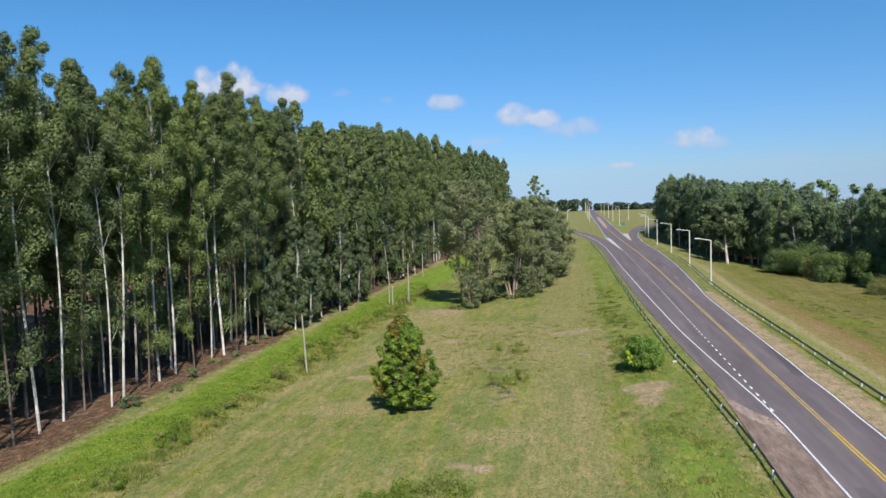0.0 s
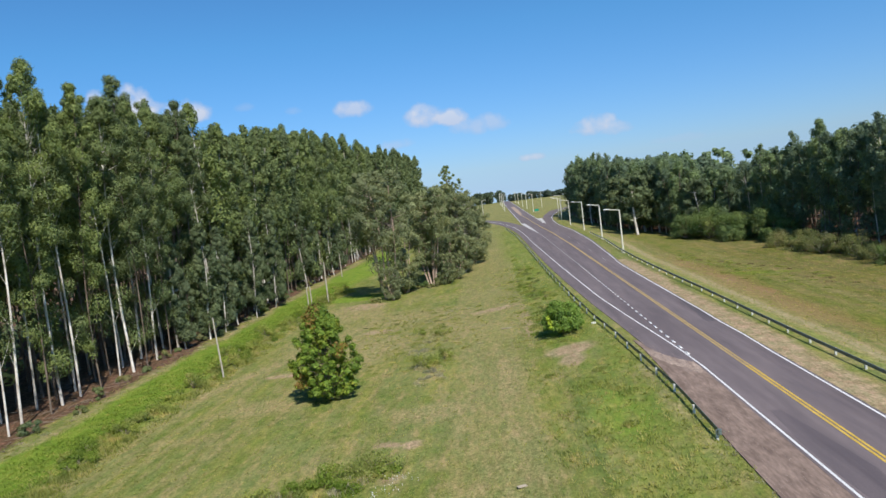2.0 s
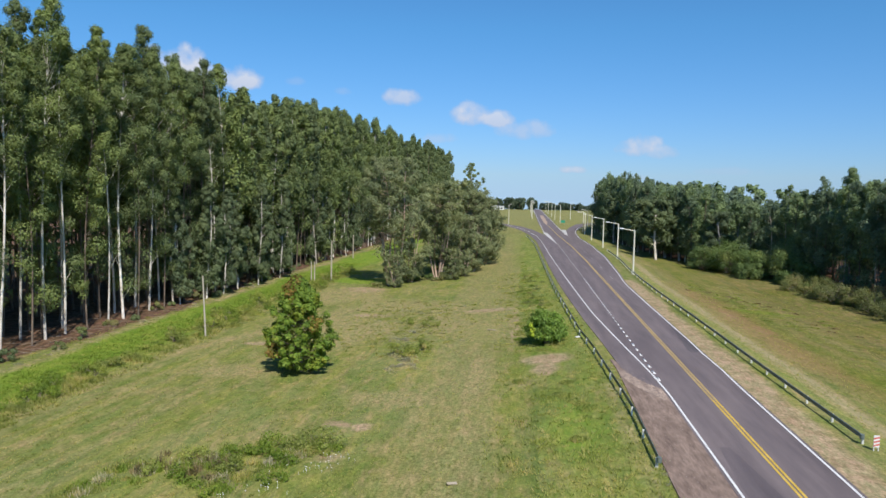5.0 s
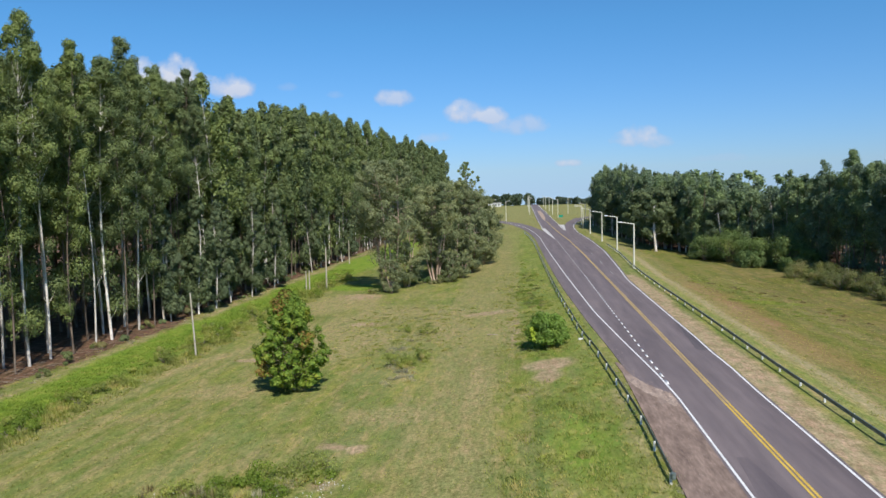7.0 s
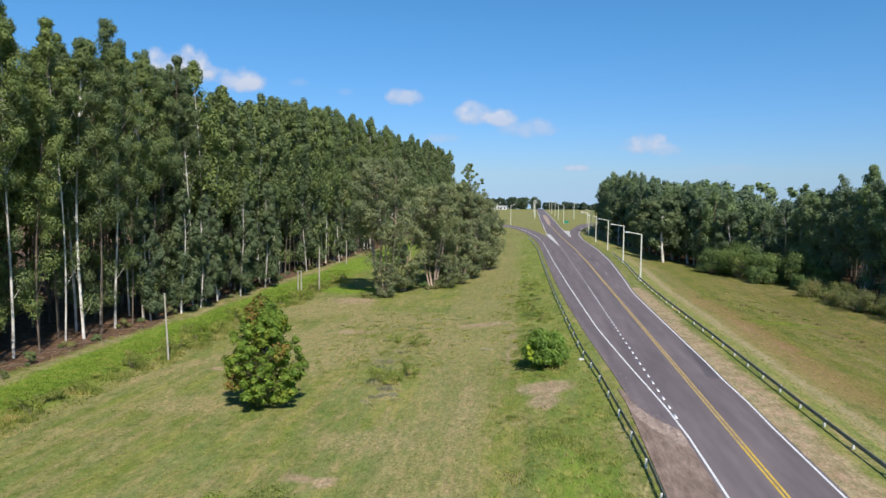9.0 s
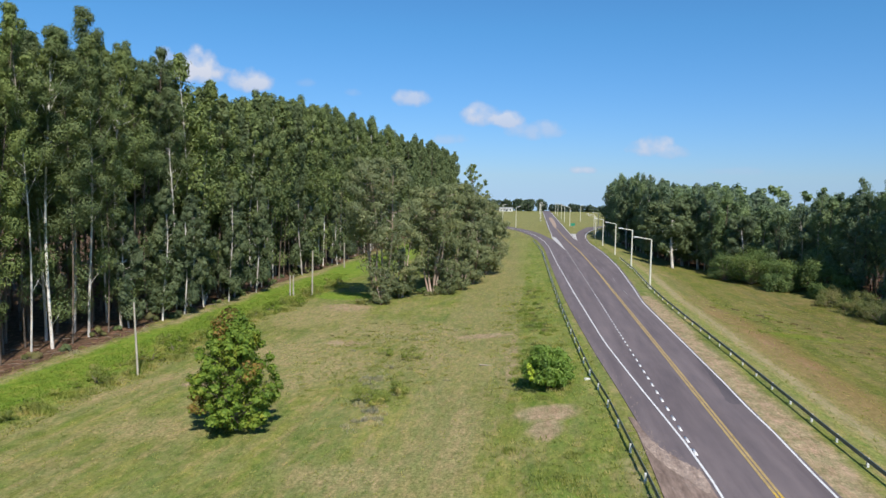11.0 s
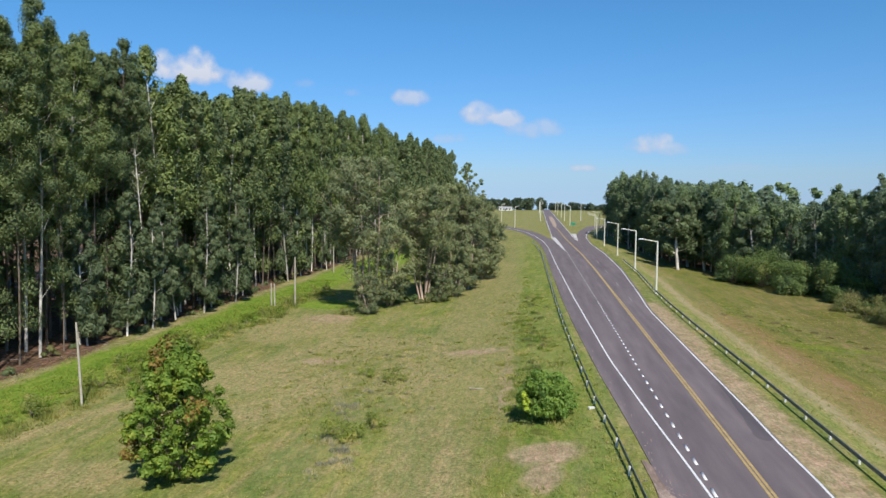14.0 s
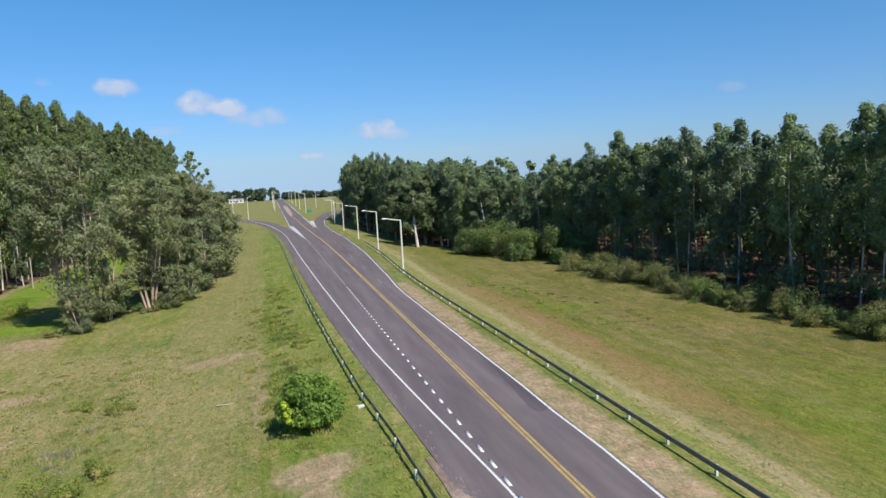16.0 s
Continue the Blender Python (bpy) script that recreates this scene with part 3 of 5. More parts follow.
MAIN = [(-120, 12.45, 20.1), (61.7, 12.45, 20.1), (62.1, 12.2, 20.1), (62.5, 11.95, 20.1), (63.0, 11.8, 20.1), (63.5, 11.35, 20.1), (64.2, 11.2, 20.1), (64.7, 10.85, 20.1), (65.4, 10.7, 20.1), (65.9, 10.4, 20.1), (66.8, 10.3, 20.1), (67.4, 10.0, 20.1), (68.4, 9.9, 20.1), (69.8, 9.7, 20.1), (82, 9.1, 20.1), (97, 8.2, 20.15), (125, 6.95, 20.2), (142, 6.4, 20.3),
        (156, 6.0, 21.1), (175, 5.6, 22.0), (207, 5.0, 23.3), (255, 4.2, 23.7), (276, 3.6, 23.3), (300, 6.5, 22.0), (319, 8.4, 18.4), (372, 8.2, 17.9), (450, 7.6, 17.9), (600, 7.9, 18.1), (960, 8.2, 18.2)]
road = ribbon("road", MAIN, 0.0, M_ASPHALT, "worn purple-grey asphalt two-lane highway", "road")
RAMP_L = [((4.0, 262), (11.5, 262)), ((3.6, 276), (10.6, 285)), ((1.6, 311), (8.0, 320)), ((-2.2, 350), (3.6, 362)), ((-6.8, 381), (-1.5, 395)),
          ((-12, 404), (-8, 420)), ((-30, 452), (-26, 470)), ((-70, 505), (-66, 526))]
ribbon("slip_road", RAMP_L, -0.012, M_ASPHALT, "worn asphalt slip road bending away", "road")
RAMP_R = [((17.8, 280), (23.2, 280)), ((17.9, 305), (22.6, 300)), ((18.6, 332), (23.6, 338)), ((20.4, 366), (25.8, 368)), ((23.6, 400), (29.0, 396)),
          ((31.5, 455), (38.6, 450)), ((56, 512), (64, 506)), ((110, 585), (118, 578))]
ribbon("slip_road", RAMP_R, -0.014, M_ASPHALT, "worn asphalt slip road bending away", "road")
ribbon("gravel_shoulder", [(-120, 8.9, 12.44), (40, 9.0, 12.44), (62, 9.2, 12.6), (66, 9.2, 12.2), (69, 9.2, 10.4), (73, 9.0, 9.3)], -0.005, M_GRAVEL, "bare reddish gravel shoulder beside the asphalt", "shoulder")
ribbon("sand_wash", [(58.2, 11.9, 12.4), (60, 11.2, 12.45), (62, 10.3, 12.3), (64, 9.7, 11.4), (66, 9.35, 10.5), (68, 9.25, 9.95)], -0.001, M_SAND, "pale sand washed along the broken asphalt edge", "sand")
ribbon("asphalt_patch", [(78.5, 18.95, 19.4), (79.0, 18.6, 19.7), (79.8, 18.42, 19.72), (80.7, 18.65, 19.74), (82.4, 18.7, 19.74), (84.5, 18.98, 19.76), (87, 19.05, 19.78), (90, 19.35, 19.8), (93, 19.42, 19.82), (99, 19.72, 19.84)], 0.006, M_PATCH, "darker asphalt repair at the lane edge", "road patch")
ribbon("asphalt_patch", [(30, 13.2, 14.6), (36, 13.0, 15.3), (41, 13.1, 14.9), (47, 13.6, 14.3)], 0.006, M_ASPHALT, "oily dark repair in the lane", "road patch").data.materials[0] = asphalt_material("stained asphalt", (0.105, 0.086, 0.092), (0.148, 0.122, 0.126))


def stripe(name, f, y0, y1, width, material, n=40, z=0.012):
    ys = np.linspace(y0, y1, n)
    return ribbon(name, [(y, f(y) - width / 2, f(y) + width / 2) for y in ys], z, material, "", "", PAINT)


PAINT = tagged(new("road_marking"), "white and yellow painted lane lines on the asphalt", "road marking", kind="structure")
stripe("edge_line", line_left, -100, 311, 0.17, M_WHITE, 60)
stripe("edge_line", line_right, -100, 338, 0.17, M_WHITE, 60)
stripe("center_line", lambda y: center(y) - 0.15, -100, 59, 0.18, M_YELLOW)
stripe("center_line", lambda y: center(y) + 0.15, -100, 59, 0.18, M_YELLOW)
M_YELLOWOLD = surface("worn yellow paint", (0.36, 0.25, 0.10), (0.50, 0.36, 0.15), 0.8, 0.8)
for off in (-0.15, 0.15):
    stripe("center_line", lambda y: center(y) + off, 59, 160, 0.2, M_YELLOWOLD)
stripe("center_line", center, 160, 430, 0.42, M_YELLOWOLD)
stripe("edge_line", lambda y: 8.45 + 0.1 * math.sin(y / 90), 322, 900, 0.25, M_WHITE)
stripe("edge_line", lambda y: 17.7, 322, 900, 0.25, M_WHITE)


def bent_line(points, width, material, name="edge_line"):
    P = np.array(points, float)
    d = np.gradient(P, axis=0)
    nrm = np.stack([-d[:, 1], d[:, 0]], 1)
    nrm /= np.linalg.norm(nrm, axis=1)[:, None]
    ribbon(name, [(tuple(p + q * width / 2), tuple(p - q * width / 2)) for p, q in zip(P, nrm)], 0.012, material, "", "", PAINT)


bent_line([(4.1, 311), (0.5, 350), (-3.9, 381), (-9.0, 404), (-27, 453), (-68, 508)], 0.22, M_WHITE)
bent_line([(23.1, 338), (25.2, 368), (28.4, 396), (38, 450), (63, 507)], 0.22, M_WHITE)
# painted noses where the slip roads part
ribbon("nose_paint", [(262, 11.0, 11.25), (300, 9.2, 10.7), (338, 7.7, 9.8)], 0.012, M_NOSE, "", "", PAINT)
ribbon("nose_paint", [(318, 18.1, 18.4), (350, 18.1, 19.6), (372, 18.0, 20.6)], 0.012, M_NOSE, "", "", PAINT)
ribbon("median_paint", [(430, 12.0, 12.4), (470, 11.4, 13.8), (560, 11.4, 14.6), (640, 11.6, 14.6), (650, 12.6, 13.6)], 0.012, M_MEDIAN, "", "", PAINT)
dash_me = raw_mesh("lane_dash", [(-.10, -.75, 0), (.10, -.75, 0), (.10, .75, 0), (-.10, .75, 0), (-.10, -.75, -.03), (.10, -.75, -.03), (.10, .75, -.03), (-.10, .75, -.03)],
                   [([(0, 1, 2, 3), (0, 4, 5, 1), (1, 5, 6, 2), (2, 6, 7, 3), (3, 7, 4, 0)], M_WHITE)])
y = 65.4
k = 0
while y < 150:
    o = link_part("lane_dash", dash_me, PAINT)
    o.location = (12.75 - 0.0055 * (y - 65), y, 0.012)
    o.scale = (1.0, 0.9 if y < 95 else 0.7, 1)
    y += 2.65 if y < 100 else 2.1
    k += 1
stripe("lane_line", lambda y: 12.3 - (y - 150) * 0.008, 151, 264, 0.16, M_FADED)
for y0 in (150, 172, 196, 222):
    stripe("lane_line", lambda y: 18.4 + (y - 150) * 0.004, y0, y0 + 6, 0.14, M_FADED, 4)


def scuffs():
    """Dust and loose stones washed over the ragged edges of the asphalt."""
    r = np.random.default_rng(31)
    V, F = [], []
    runs = []
    for _ in range(520):
        # loose stones swept in arcs off the broken asphalt edge
        y = r.uniform(58.5, 69.0)
        x = float(np.interp(y, [58.5, 62.4, 65.6, 69.0], [12.2, 11.9, 10.5, 9.8])) - 0.1 + r.normal(-0.35, 0.45)
        runs.append((max(x, 9.3), y, r.uniform(0.015, 0.055), r.uniform(0.05, 0.26), 0.35 + r.normal(0, 0.2)))
    for _ in range(420):
        y = r.uniform(26, 62)
        runs.append((r.uniform(9.2, 12.3), y, r.uniform(0.012, 0.035), r.uniform(0.04, 0.16), r.normal(0, 0.2)))
    for _ in range(70):
        y = 69 + 120 * r.uniform(0, 1) ** 1.3
        runs.append((float(np.interp(y, [69, 82, 97, 125, 142, 175, 207], [9.75, 9.1, 8.2, 6.95, 6.4, 5.6, 5.0])) + 0.1 + abs(r.normal(0, 0.45)), y, r.uniform(0.02, 0.07), r.uniform(0.15, 0.6), -0.1))
    for _ in range(60):
        y = 36 + 120 * r.uniform(0, 1)
        runs.append((20.08 - abs(r.normal(0, 0.06)), y, r.uniform(0.03, 0.07), r.uniform(0.2, 0.9), 0.0))
    for i, (x, y, a, b, turn) in enumerate(runs):
        k = 9
        t = np.arange(k) * 2 * np.pi / k
        q = r.uniform(0.6, 1.1, k)
        o = len(V)
        z = 0.004 + 0.000004 * i
        c, sn = math.cos(turn), math.sin(turn)
        for j in range(k):
            u, v = a * q[j] * math.cos(t[j]), b * q[j] * math.sin(t[j])
            V.append((x + u * c - v * sn, y + u * sn + v * c, z - 0.004))
        V.append((x, y, z + 0.012))
        F += [(o + j, o + (j + 1) % k, o + k) for j in range(k)]
    tagged(new("gravel_scatter", raw_mesh("gravel_scatter", np.array(V), [(np.array(F), M_DUST)])), "pale dust and loose stones on the asphalt edge", "gravel", kind="stuff")


M_DUST = surface("pale road dust", (0.22, 0.165, 0.14), (0.36, 0.28, 0.235), 1.2, 0.95, fine=12.0)
scuffs()


# ---- guardrails ----
def guardrail(pts, pitch, label, side):
    P = np.array(pts, float)
    seg = np.r_[0, np.cumsum(np.hypot(*np.diff(P, axis=0).T))]
    s = np.arange(0, seg[-1], 1.35)
    X, Y = np.interp(s, seg, P[:, 0]), np.interp(s, seg, P[:, 1])
    G = land(X, Y)
    rail = thing("guardrail", label, "guardrail")
    # W-shaped beam, swept along the line
    prof = [(0.0, 0.40), (0.07, 0.46), (0.0, 0.555), (0.0, 0.595), (0.07, 0.69), (0.0, 0.75), (-0.012, 0.75), (0.055, 0.69), (-0.015, 0.6), (-0.015, 0.55), (0.055, 0.46), (-0.012, 0.40)]
    nx = np.array([(a * side, b) for a, b in prof])
    V = np.concatenate([np.stack([x + nx[:, 0], np.full(len(nx), y_), g + nx[:, 1]], 1) for x, y_, g in zip(X, Y, G)])
    m, n = len(nx), len(s)
    i = np.arange(n - 1)[:, None] * m
    j = np.arange(m)[None]
    F = np.stack([i + j, i + (j + 1) % m, i + m + (j + 1) % m, i + m + j], -1).reshape(-1, 4)
    link_part("beam", raw_mesh("beam", V, [(F, M_RAIL)]), rail, "dull galvanised W-profile beam")
    bm = boxed(bmesh.new(), -0.08, 0.08, -0.09, 0.09, -0.5, 0.66, 0.015)
    post_me = bpy.data.meshes.new("post")
    bm.to_mesh(post_me)
    bm.free()
    post_me.materials.append(M_POST)
    bm = boxed(bmesh.new(), -0.06, 0.06, -0.115, -0.093, 0.48, 0.7, 0.006)
    cap_me = bpy.data.meshes.new("reflector")
    bm.to_mesh(cap_me)
    bm.free()
    cap_me.materials.append(M_LAMPHEAD)
    for q in np.arange(0.1, seg[-1], pitch):
        x, y_ = float(np.interp(q, seg, P[:, 0])), float(np.interp(q, seg, P[:, 1]))
        o = link_part("post", post_me, rail)
        o.location = (x - 0.11 * side, y_, float(land(x, y_)))
        c = link_part("reflector", cap_me, o, "white reflector plate")
        c.location = (0.0, 0.0, 0.0)
    # flared end plate
    x, y_ = P[0]
    bm = bmesh.new()
    bmesh.ops.create_cone(bm, segments=14, radius1=0.16, radius2=0.16, depth=0.36, cap_ends=True)
    bmesh.ops.transform(bm, matrix=Matrix.Translation((x, y_ - 0.05, float(land(x, y_)) + 0.575)), verts=bm.verts)
    part("end_piece", bm, M_RAIL, rail)
    return rail


guardrail([(8.65, 42.6), (8.7, 53), (8.5, 59), (8.1, 68), (7.7, 77), (6.9, 88), (6.1, 109), (5.5, 127), (4.9, 153), (4.2, 192), (3.2, 245), (1.9, 275), (0.0, 305)], 5.55,
          "steel guardrail on pale posts edging the road bank", 1)
guardrail([(24.1, 49.6), (23.95, 70), (24.0, 100), (23.8, 127), (23.9, 146), (24.3, 165), (25.6, 195), (26.0, 230)], 5.0, "steel guardrail on pale posts beside the gravel shoulder", -1)


def hazard_marker(x, y):
    t_ = thing("hazard_marker", "small red and white striped roadside marker board", "road marker", spot(x, y))
    part("board", boxed(bmesh.new(), -0.2, 0.2, -0.02, 0.02, 0.25, 1.1, 0.008), M_WHITE, t_)
    red = surface("red reflective stripe", (0.5, 0.10, 0.08), (0.6, 0.14, 0.1), 3.0, 0.5)
    for i in range(3):
        bm = boxed(bmesh.new(), -0.198, 0.198, -0.026, -0.021, 0.0, 0.12)
        for v in bm.verts:
            v.co.z += 0.36 + 0.25 * i + v.co.x * 0.3
        part("stripe", bm, red, t_)
    for sx in (-0.15, 0.15):
        part("stake", boxed(bmesh.new(), sx - 0.03, sx + 0.03, 0.02, 0.07, -0.3, 1.0), M_POST, t_)


hazard_marker(24.5, 48.3)


# ---- street lamps ----
def street_lamp(x, y, h=10.0, arm=-2.7, label="pale painted street lamp with a single arm over the road", turn=0.0):
    t_ = thing("street_lamp", label, "street lamp", spot(x, y), turn, "lamps along the road")
    V, F = tube([(0, 0, -0.3), (0, 0, 0.1), (0, 0, 1.6), (0, 0, h - 0.1), (0, 0, h)], [0.26, 0.26, 0.2, 0.155, 0.15], 10)
    link_part("pole", raw_mesh("pole", V, [(F, M_LAMP)]), t_)
    V, F = tube([(0.08, 0, h - 0.08), (arm * 0.5, 0, h + 0.14), (arm, 0, h + 0.36)], [0.11, 0.1, 0.085], 8)
    link_part("arm", raw_mesh("arm", V, [(F, M_LAMP)]), t_)
    bm = bmesh.new()
    bmesh.ops.create_uvsphere(bm, u_segments=14, v_segments=8, radius=0.5)
    bmesh.ops.transform(bm, matrix=Matrix.Translation((arm - 0.3, 0, h + 0.38)) @ Matrix.Diagonal((1.25, 0.5, 0.3, 1)), verts=bm.verts)
    for v in bm.verts:
        v.co.z = max(v.co.z, h + 0.32)
    head = part("lamp_head", bm, M_LAMPHEAD, t_, "white lamp housing")
    part("lens", boxed(bmesh.new(), arm - 0.7, arm - 0.05, -0.16, 0.16, h + 0.27, h + 0.318, 0.015), M_LENS, head, "clear lamp lens")
    return t_


first = street_lamp(24.3, 161.5)
for x, y in ((25.9, 203), (26.5, 247.5), (26.3, 289), (27.0, 332), (28.6, 362), (34.0, 402), (43.5, 450), (60, 492)):
    copy_thing(first, pose(*spot(x, y)))
tall = street_lamp(-10.9, 429, 12.0, 2.2, "pale painted street lamp beside the far road")
for x, y in ((-23, 520), (4.2, 545), (4.0, 610), (4.4, 690), (4.0, 770), (4.6, 850), (22, 470), (21.5, 545), (21.8, 625), (21.5, 715), (21.7, 810), (34, 560), (-40, 600)):
    copy_thing(tall, pose(*spot(x, y), 0, 0, 180 if 15 < x < 30 else 0))


def timber_pole(x, y, h, r=0.11, lean=0.0):
    t_ = tagged(new("timber_pole", raw_mesh("timber_pole", *(lambda vf: (vf[0], [(vf[1], M_WOOD)]))(tube([(0, 0, -0.4), (0, 0, 0), (lean * 0.5, 0, h * 0.5), (lean, 0, h)], [r * 1.15, r * 1.1, r, r * 0.85], 8)))),
                "weathered pale timber pole standing in the weeds", "pole")
    t_.location = spot(x, y)
    return t_


timber_pole(-42.6, 86.0, 8.3, 0.115, -0.35)
timber_pole(-43.2, 149.5, 9.2, 0.17, 0.1)
timber_pole(-46.4, 147.5, 4.4, 0.14)
timber_pole(-47.6, 149.0, 4.2, 0.14)
timber_pole(-52.0, 205, 7.0, 0.15)


# ---- trees ----
def tree_parts(rng, H, low, width, puffs, per, leaf, r0, lean=1.0, stems=1, taper=0.7, flat=0.8, strays=0.0, limbs=True, slim=0.5, droop=0.5, lump=1.0, limb=0.32, spread_=1.0):
    """Arrays of a slender tree: trunk and limbs, leaf sprays in separate puffs."""
    wood, L = [], []
    for s in range(stems):
        a = rng.uniform(0, 6.28)
        spread = 0 if stems == 1 else rng.uniform(0.05, 0.16) * H * spread_
        t = np.linspace(0, 1, 9)
        bx = np.cos(a) * spread * t + lean * (rng.uniform(-1, 1) * t ** 2 + 0.25 * np.sin(t * 5 + a))
        by = np.sin(a) * spread * t + lean * (rng.uniform(-1, 1) * t ** 2 + 0.25 * np.cos(t * 4 + a))
        off = 0.28 * spread
        P = np.stack([bx - bx[0] + math.cos(a) * off, by - by[0] + math.sin(a) * off, t * H * 0.94], 1)
        P[0, 2] = -0.4
        wood.append(tube(P, r0 * (1.0 - 0.86 * t) + 0.03, 8))
        n = puffs // stems
        hs = low + (1 - low) * ((np.arange(n) + rng.uniform(0, 1, n)) / n) ** 0.88
        stray = rng.random(n) < strays
        hs = np.where(stray, rng.uniform(0.12, low + 0.1, n), hs)
        for h in hs:
            q = max(0.0, (h - low) / (1 - low))
            reach = width * float(np.interp(q, [0, 0.15, 0.4, 0.6, 0.8, 0.92, 1.0], [0.6, 0.92, 1.0, 1 - 0.22 * taper, 1 - 0.52 * taper, 1 - 0.8 * taper, max(0.03, 1 - 1.1 * taper)])) * rng.uniform(0.12, 1.0) ** 0.42
            az = rng.uniform(0, 6.28)
            z0 = max(0.06, h - 0.10 * rng.uniform(0.5, 1.3)) * H
            base = np.array([np.interp(z0, P[:, 2], P[:, 0]), np.interp(z0, P[:, 2], P[:, 1]), z0])
            tip = np.array([base[0] + np.cos(az) * reach, base[1] + np.sin(az) * reach, min(h * H, 0.985 * H)])
            rb = max(0.03, r0 * limb * (1 - 0.7 * h))
            if limbs:
              wood.append(tube([base, base * 0.45 + tip * 0.55 + [0, 0, -0.12 * reach], tip], [rb, rb * 0.6, rb * 0.25], 4))
            r = rng.uniform(0.7, 1.25) * (0.5 + 0.5 * (1 - q)) * (width * 0.3 + 0.35) * lump
            L.append(puff(rng, tip, r, int(per * rng.uniform(0.75, 1.25)), flat))
            L.append(puff(rng, base * 0.4 + tip * 0.6, r * 0.7, per // 4, flat))
        L.append(puff(rng, P[-1] + [0, 0, -0.02 * H], width * 0.3, int(per * 1.2), 1.3))
        L.append(puff(rng, P[-1] + [0, 0, 0.012 * H], width * 0.15, int(per * 0.5), 1.7))
    C = np.concatenate(L)
    C[:, 2] = np.maximum(C[:, 2], 0.2)
    return joined(wood), leaves(rng, C, leaf, leaf * slim, droop)


def tree(name, label, at, rng, bark, leafmat, *a, group="", **k):
    (wv, wf), (lv, lf) = tree_parts(rng, *a, **k)
    t_ = thing(name, label, "tree", at, 0, group)
    link_part("trunk", raw_mesh("trunk", wv, [(wf, bark)]), t_, "trunk and limbs with peeling bark")
    link_part("crown", raw_mesh("crown", lv, [(lf, leafmat)]), t_)
    return t_


def place(proto, x, y, s=1.0, turn=0.0, sz=None):
    m = pose(*spot(x, y), 0, 0, turn) @ Matrix.Diagonal((s, s, sz or s, 1))
    return copy_thing(proto, m)


def canopy_left(y):
    return float(lerp(y, [60, 90, 100, 112, 130, 142, 153, 168, 190, 270, 330, 600], [0.95, 0.985, 1.015, 1.04, 1.02, 0.93, 0.90, 1.0, 1.08, 1.12, 1.12, 1.1]))


def canopy_right(y):
    return float(lerp(y, [100, 170, 180, 195, 208, 222, 240, 255, 283, 320, 370], [0.92, 0.97, 0.9, 0.86, 0.72, 0.8, 0.97, 0.86, 1.02, 1.04, 1.0]))


rng = np.random.default_rng(11)
WOOD_LABEL = "tall slender eucalyptus with pale trunk at the wood's edge"
protos = [tree("eucalyptus_tree", WOOD_LABEL, spot(-61 - i * 0.3, 47 + i * 3.9), np.random.default_rng(100 + i), M_BARKDULLSHADE if i in (1, 2, 5) else M_BARK, M_EUC, (42.5, 41, 43.5, 42, 43, 40.5)[i], (0.50, 0.54, 0.38, 0.62, 0.53, 0.42)[i],
               (4.3, 3.7, 4.5, 3.5, 4.1, 3.8)[i], (44, 38, 48, 36, 42, 42)[i], 330, 0.31, (0.17, 0.12, 0.11, 0.15, 0.11, 0.10)[i], lean=1.5, strays=0.1, taper=0.86, flat=1.05, slim=0.46, droop=1.2, lump=0.88, group="eucalyptus wood") for i in range(6)]
far_protos = [tree("eucalyptus_tree", WOOD_LABEL, spot(-61, 322 + i * 4), np.random.default_rng(120 + i), M_BARKDULLSHADE if i % 2 else M_BARK, M_EUC, (42.5, 41, 43, 42)[i], (0.42, 0.5, 0.36, 0.46)[i],
                   (4.1, 3.6, 4.2, 3.7)[i], 44, 100, 0.62, 0.14, lean=1.5, strays=0.05, taper=0.9, flat=1.25, slim=0.5, droop=1.2, lump=1.12, group="eucalyptus wood") for i in range(4)]
for row, x0 in enumerate((-60.8, -64.6)):
    y = 68.5 + row * 2.0
    while y < (320 if row == 0 else 215):
        s = (rng.uniform(0.92, 1.06) if y < 145 else rng.uniform(0.9, 1.01)) * canopy_left(y)
        kind = rng.integers(6) if y > 92 else (0, 1, 3, 4, 5)[rng.integers(5)]
        place(protos[kind] if y < 128 else far_protos[rng.integers(4)], x0 + rng.normal(0, 0.5) + 0.012 * (y - 70), y + rng.normal(0, 0.5), rng.uniform(0.9, 1.08), rng.uniform(0, 360), s)
        y += rng.uniform(3.1, 4.7) if row == 0 else rng.uniform(3.8, 5.0)


def wood_mass(name, label, spots_, kinds, bark, leafmat, lo=0.86, hi=1.0, seed=5, height=None):
    """Many trees behind the first rows, as one mass of real trees."""
    r = np.random.default_rng(seed)
    WV, WF, LV, LF, wo, lo_ = [], [], [], [], 0, 0
    for x, y in spots_:
        (wv, wf), (lv, lf) = kinds[r.integers(len(kinds))]
        s, a = r.uniform(lo, hi), r.uniform(0, 6.28)
        s *= height(y) if height else 1.0
        R = np.array([[math.cos(a), -math.sin(a), 0], [math.sin(a), math.cos(a), 0], [0, 0, s]])
        o = np.array(spot(x, y))
        WV.append(wv @ R.T + o)
        WF.append(wf + wo)
        wo += len(wv)
        LV.append(lv @ R.T + o)
        LF.append(lf + lo_)
        lo_ += len(lv)
    V = np.concatenate(WV + LV)
    me = raw_mesh(name, V, [(np.concatenate(WF), bark), (np.concatenate(LF) + wo, leafmat)])
    return tagged(new(name, me), label, "wood", kind="stuff")


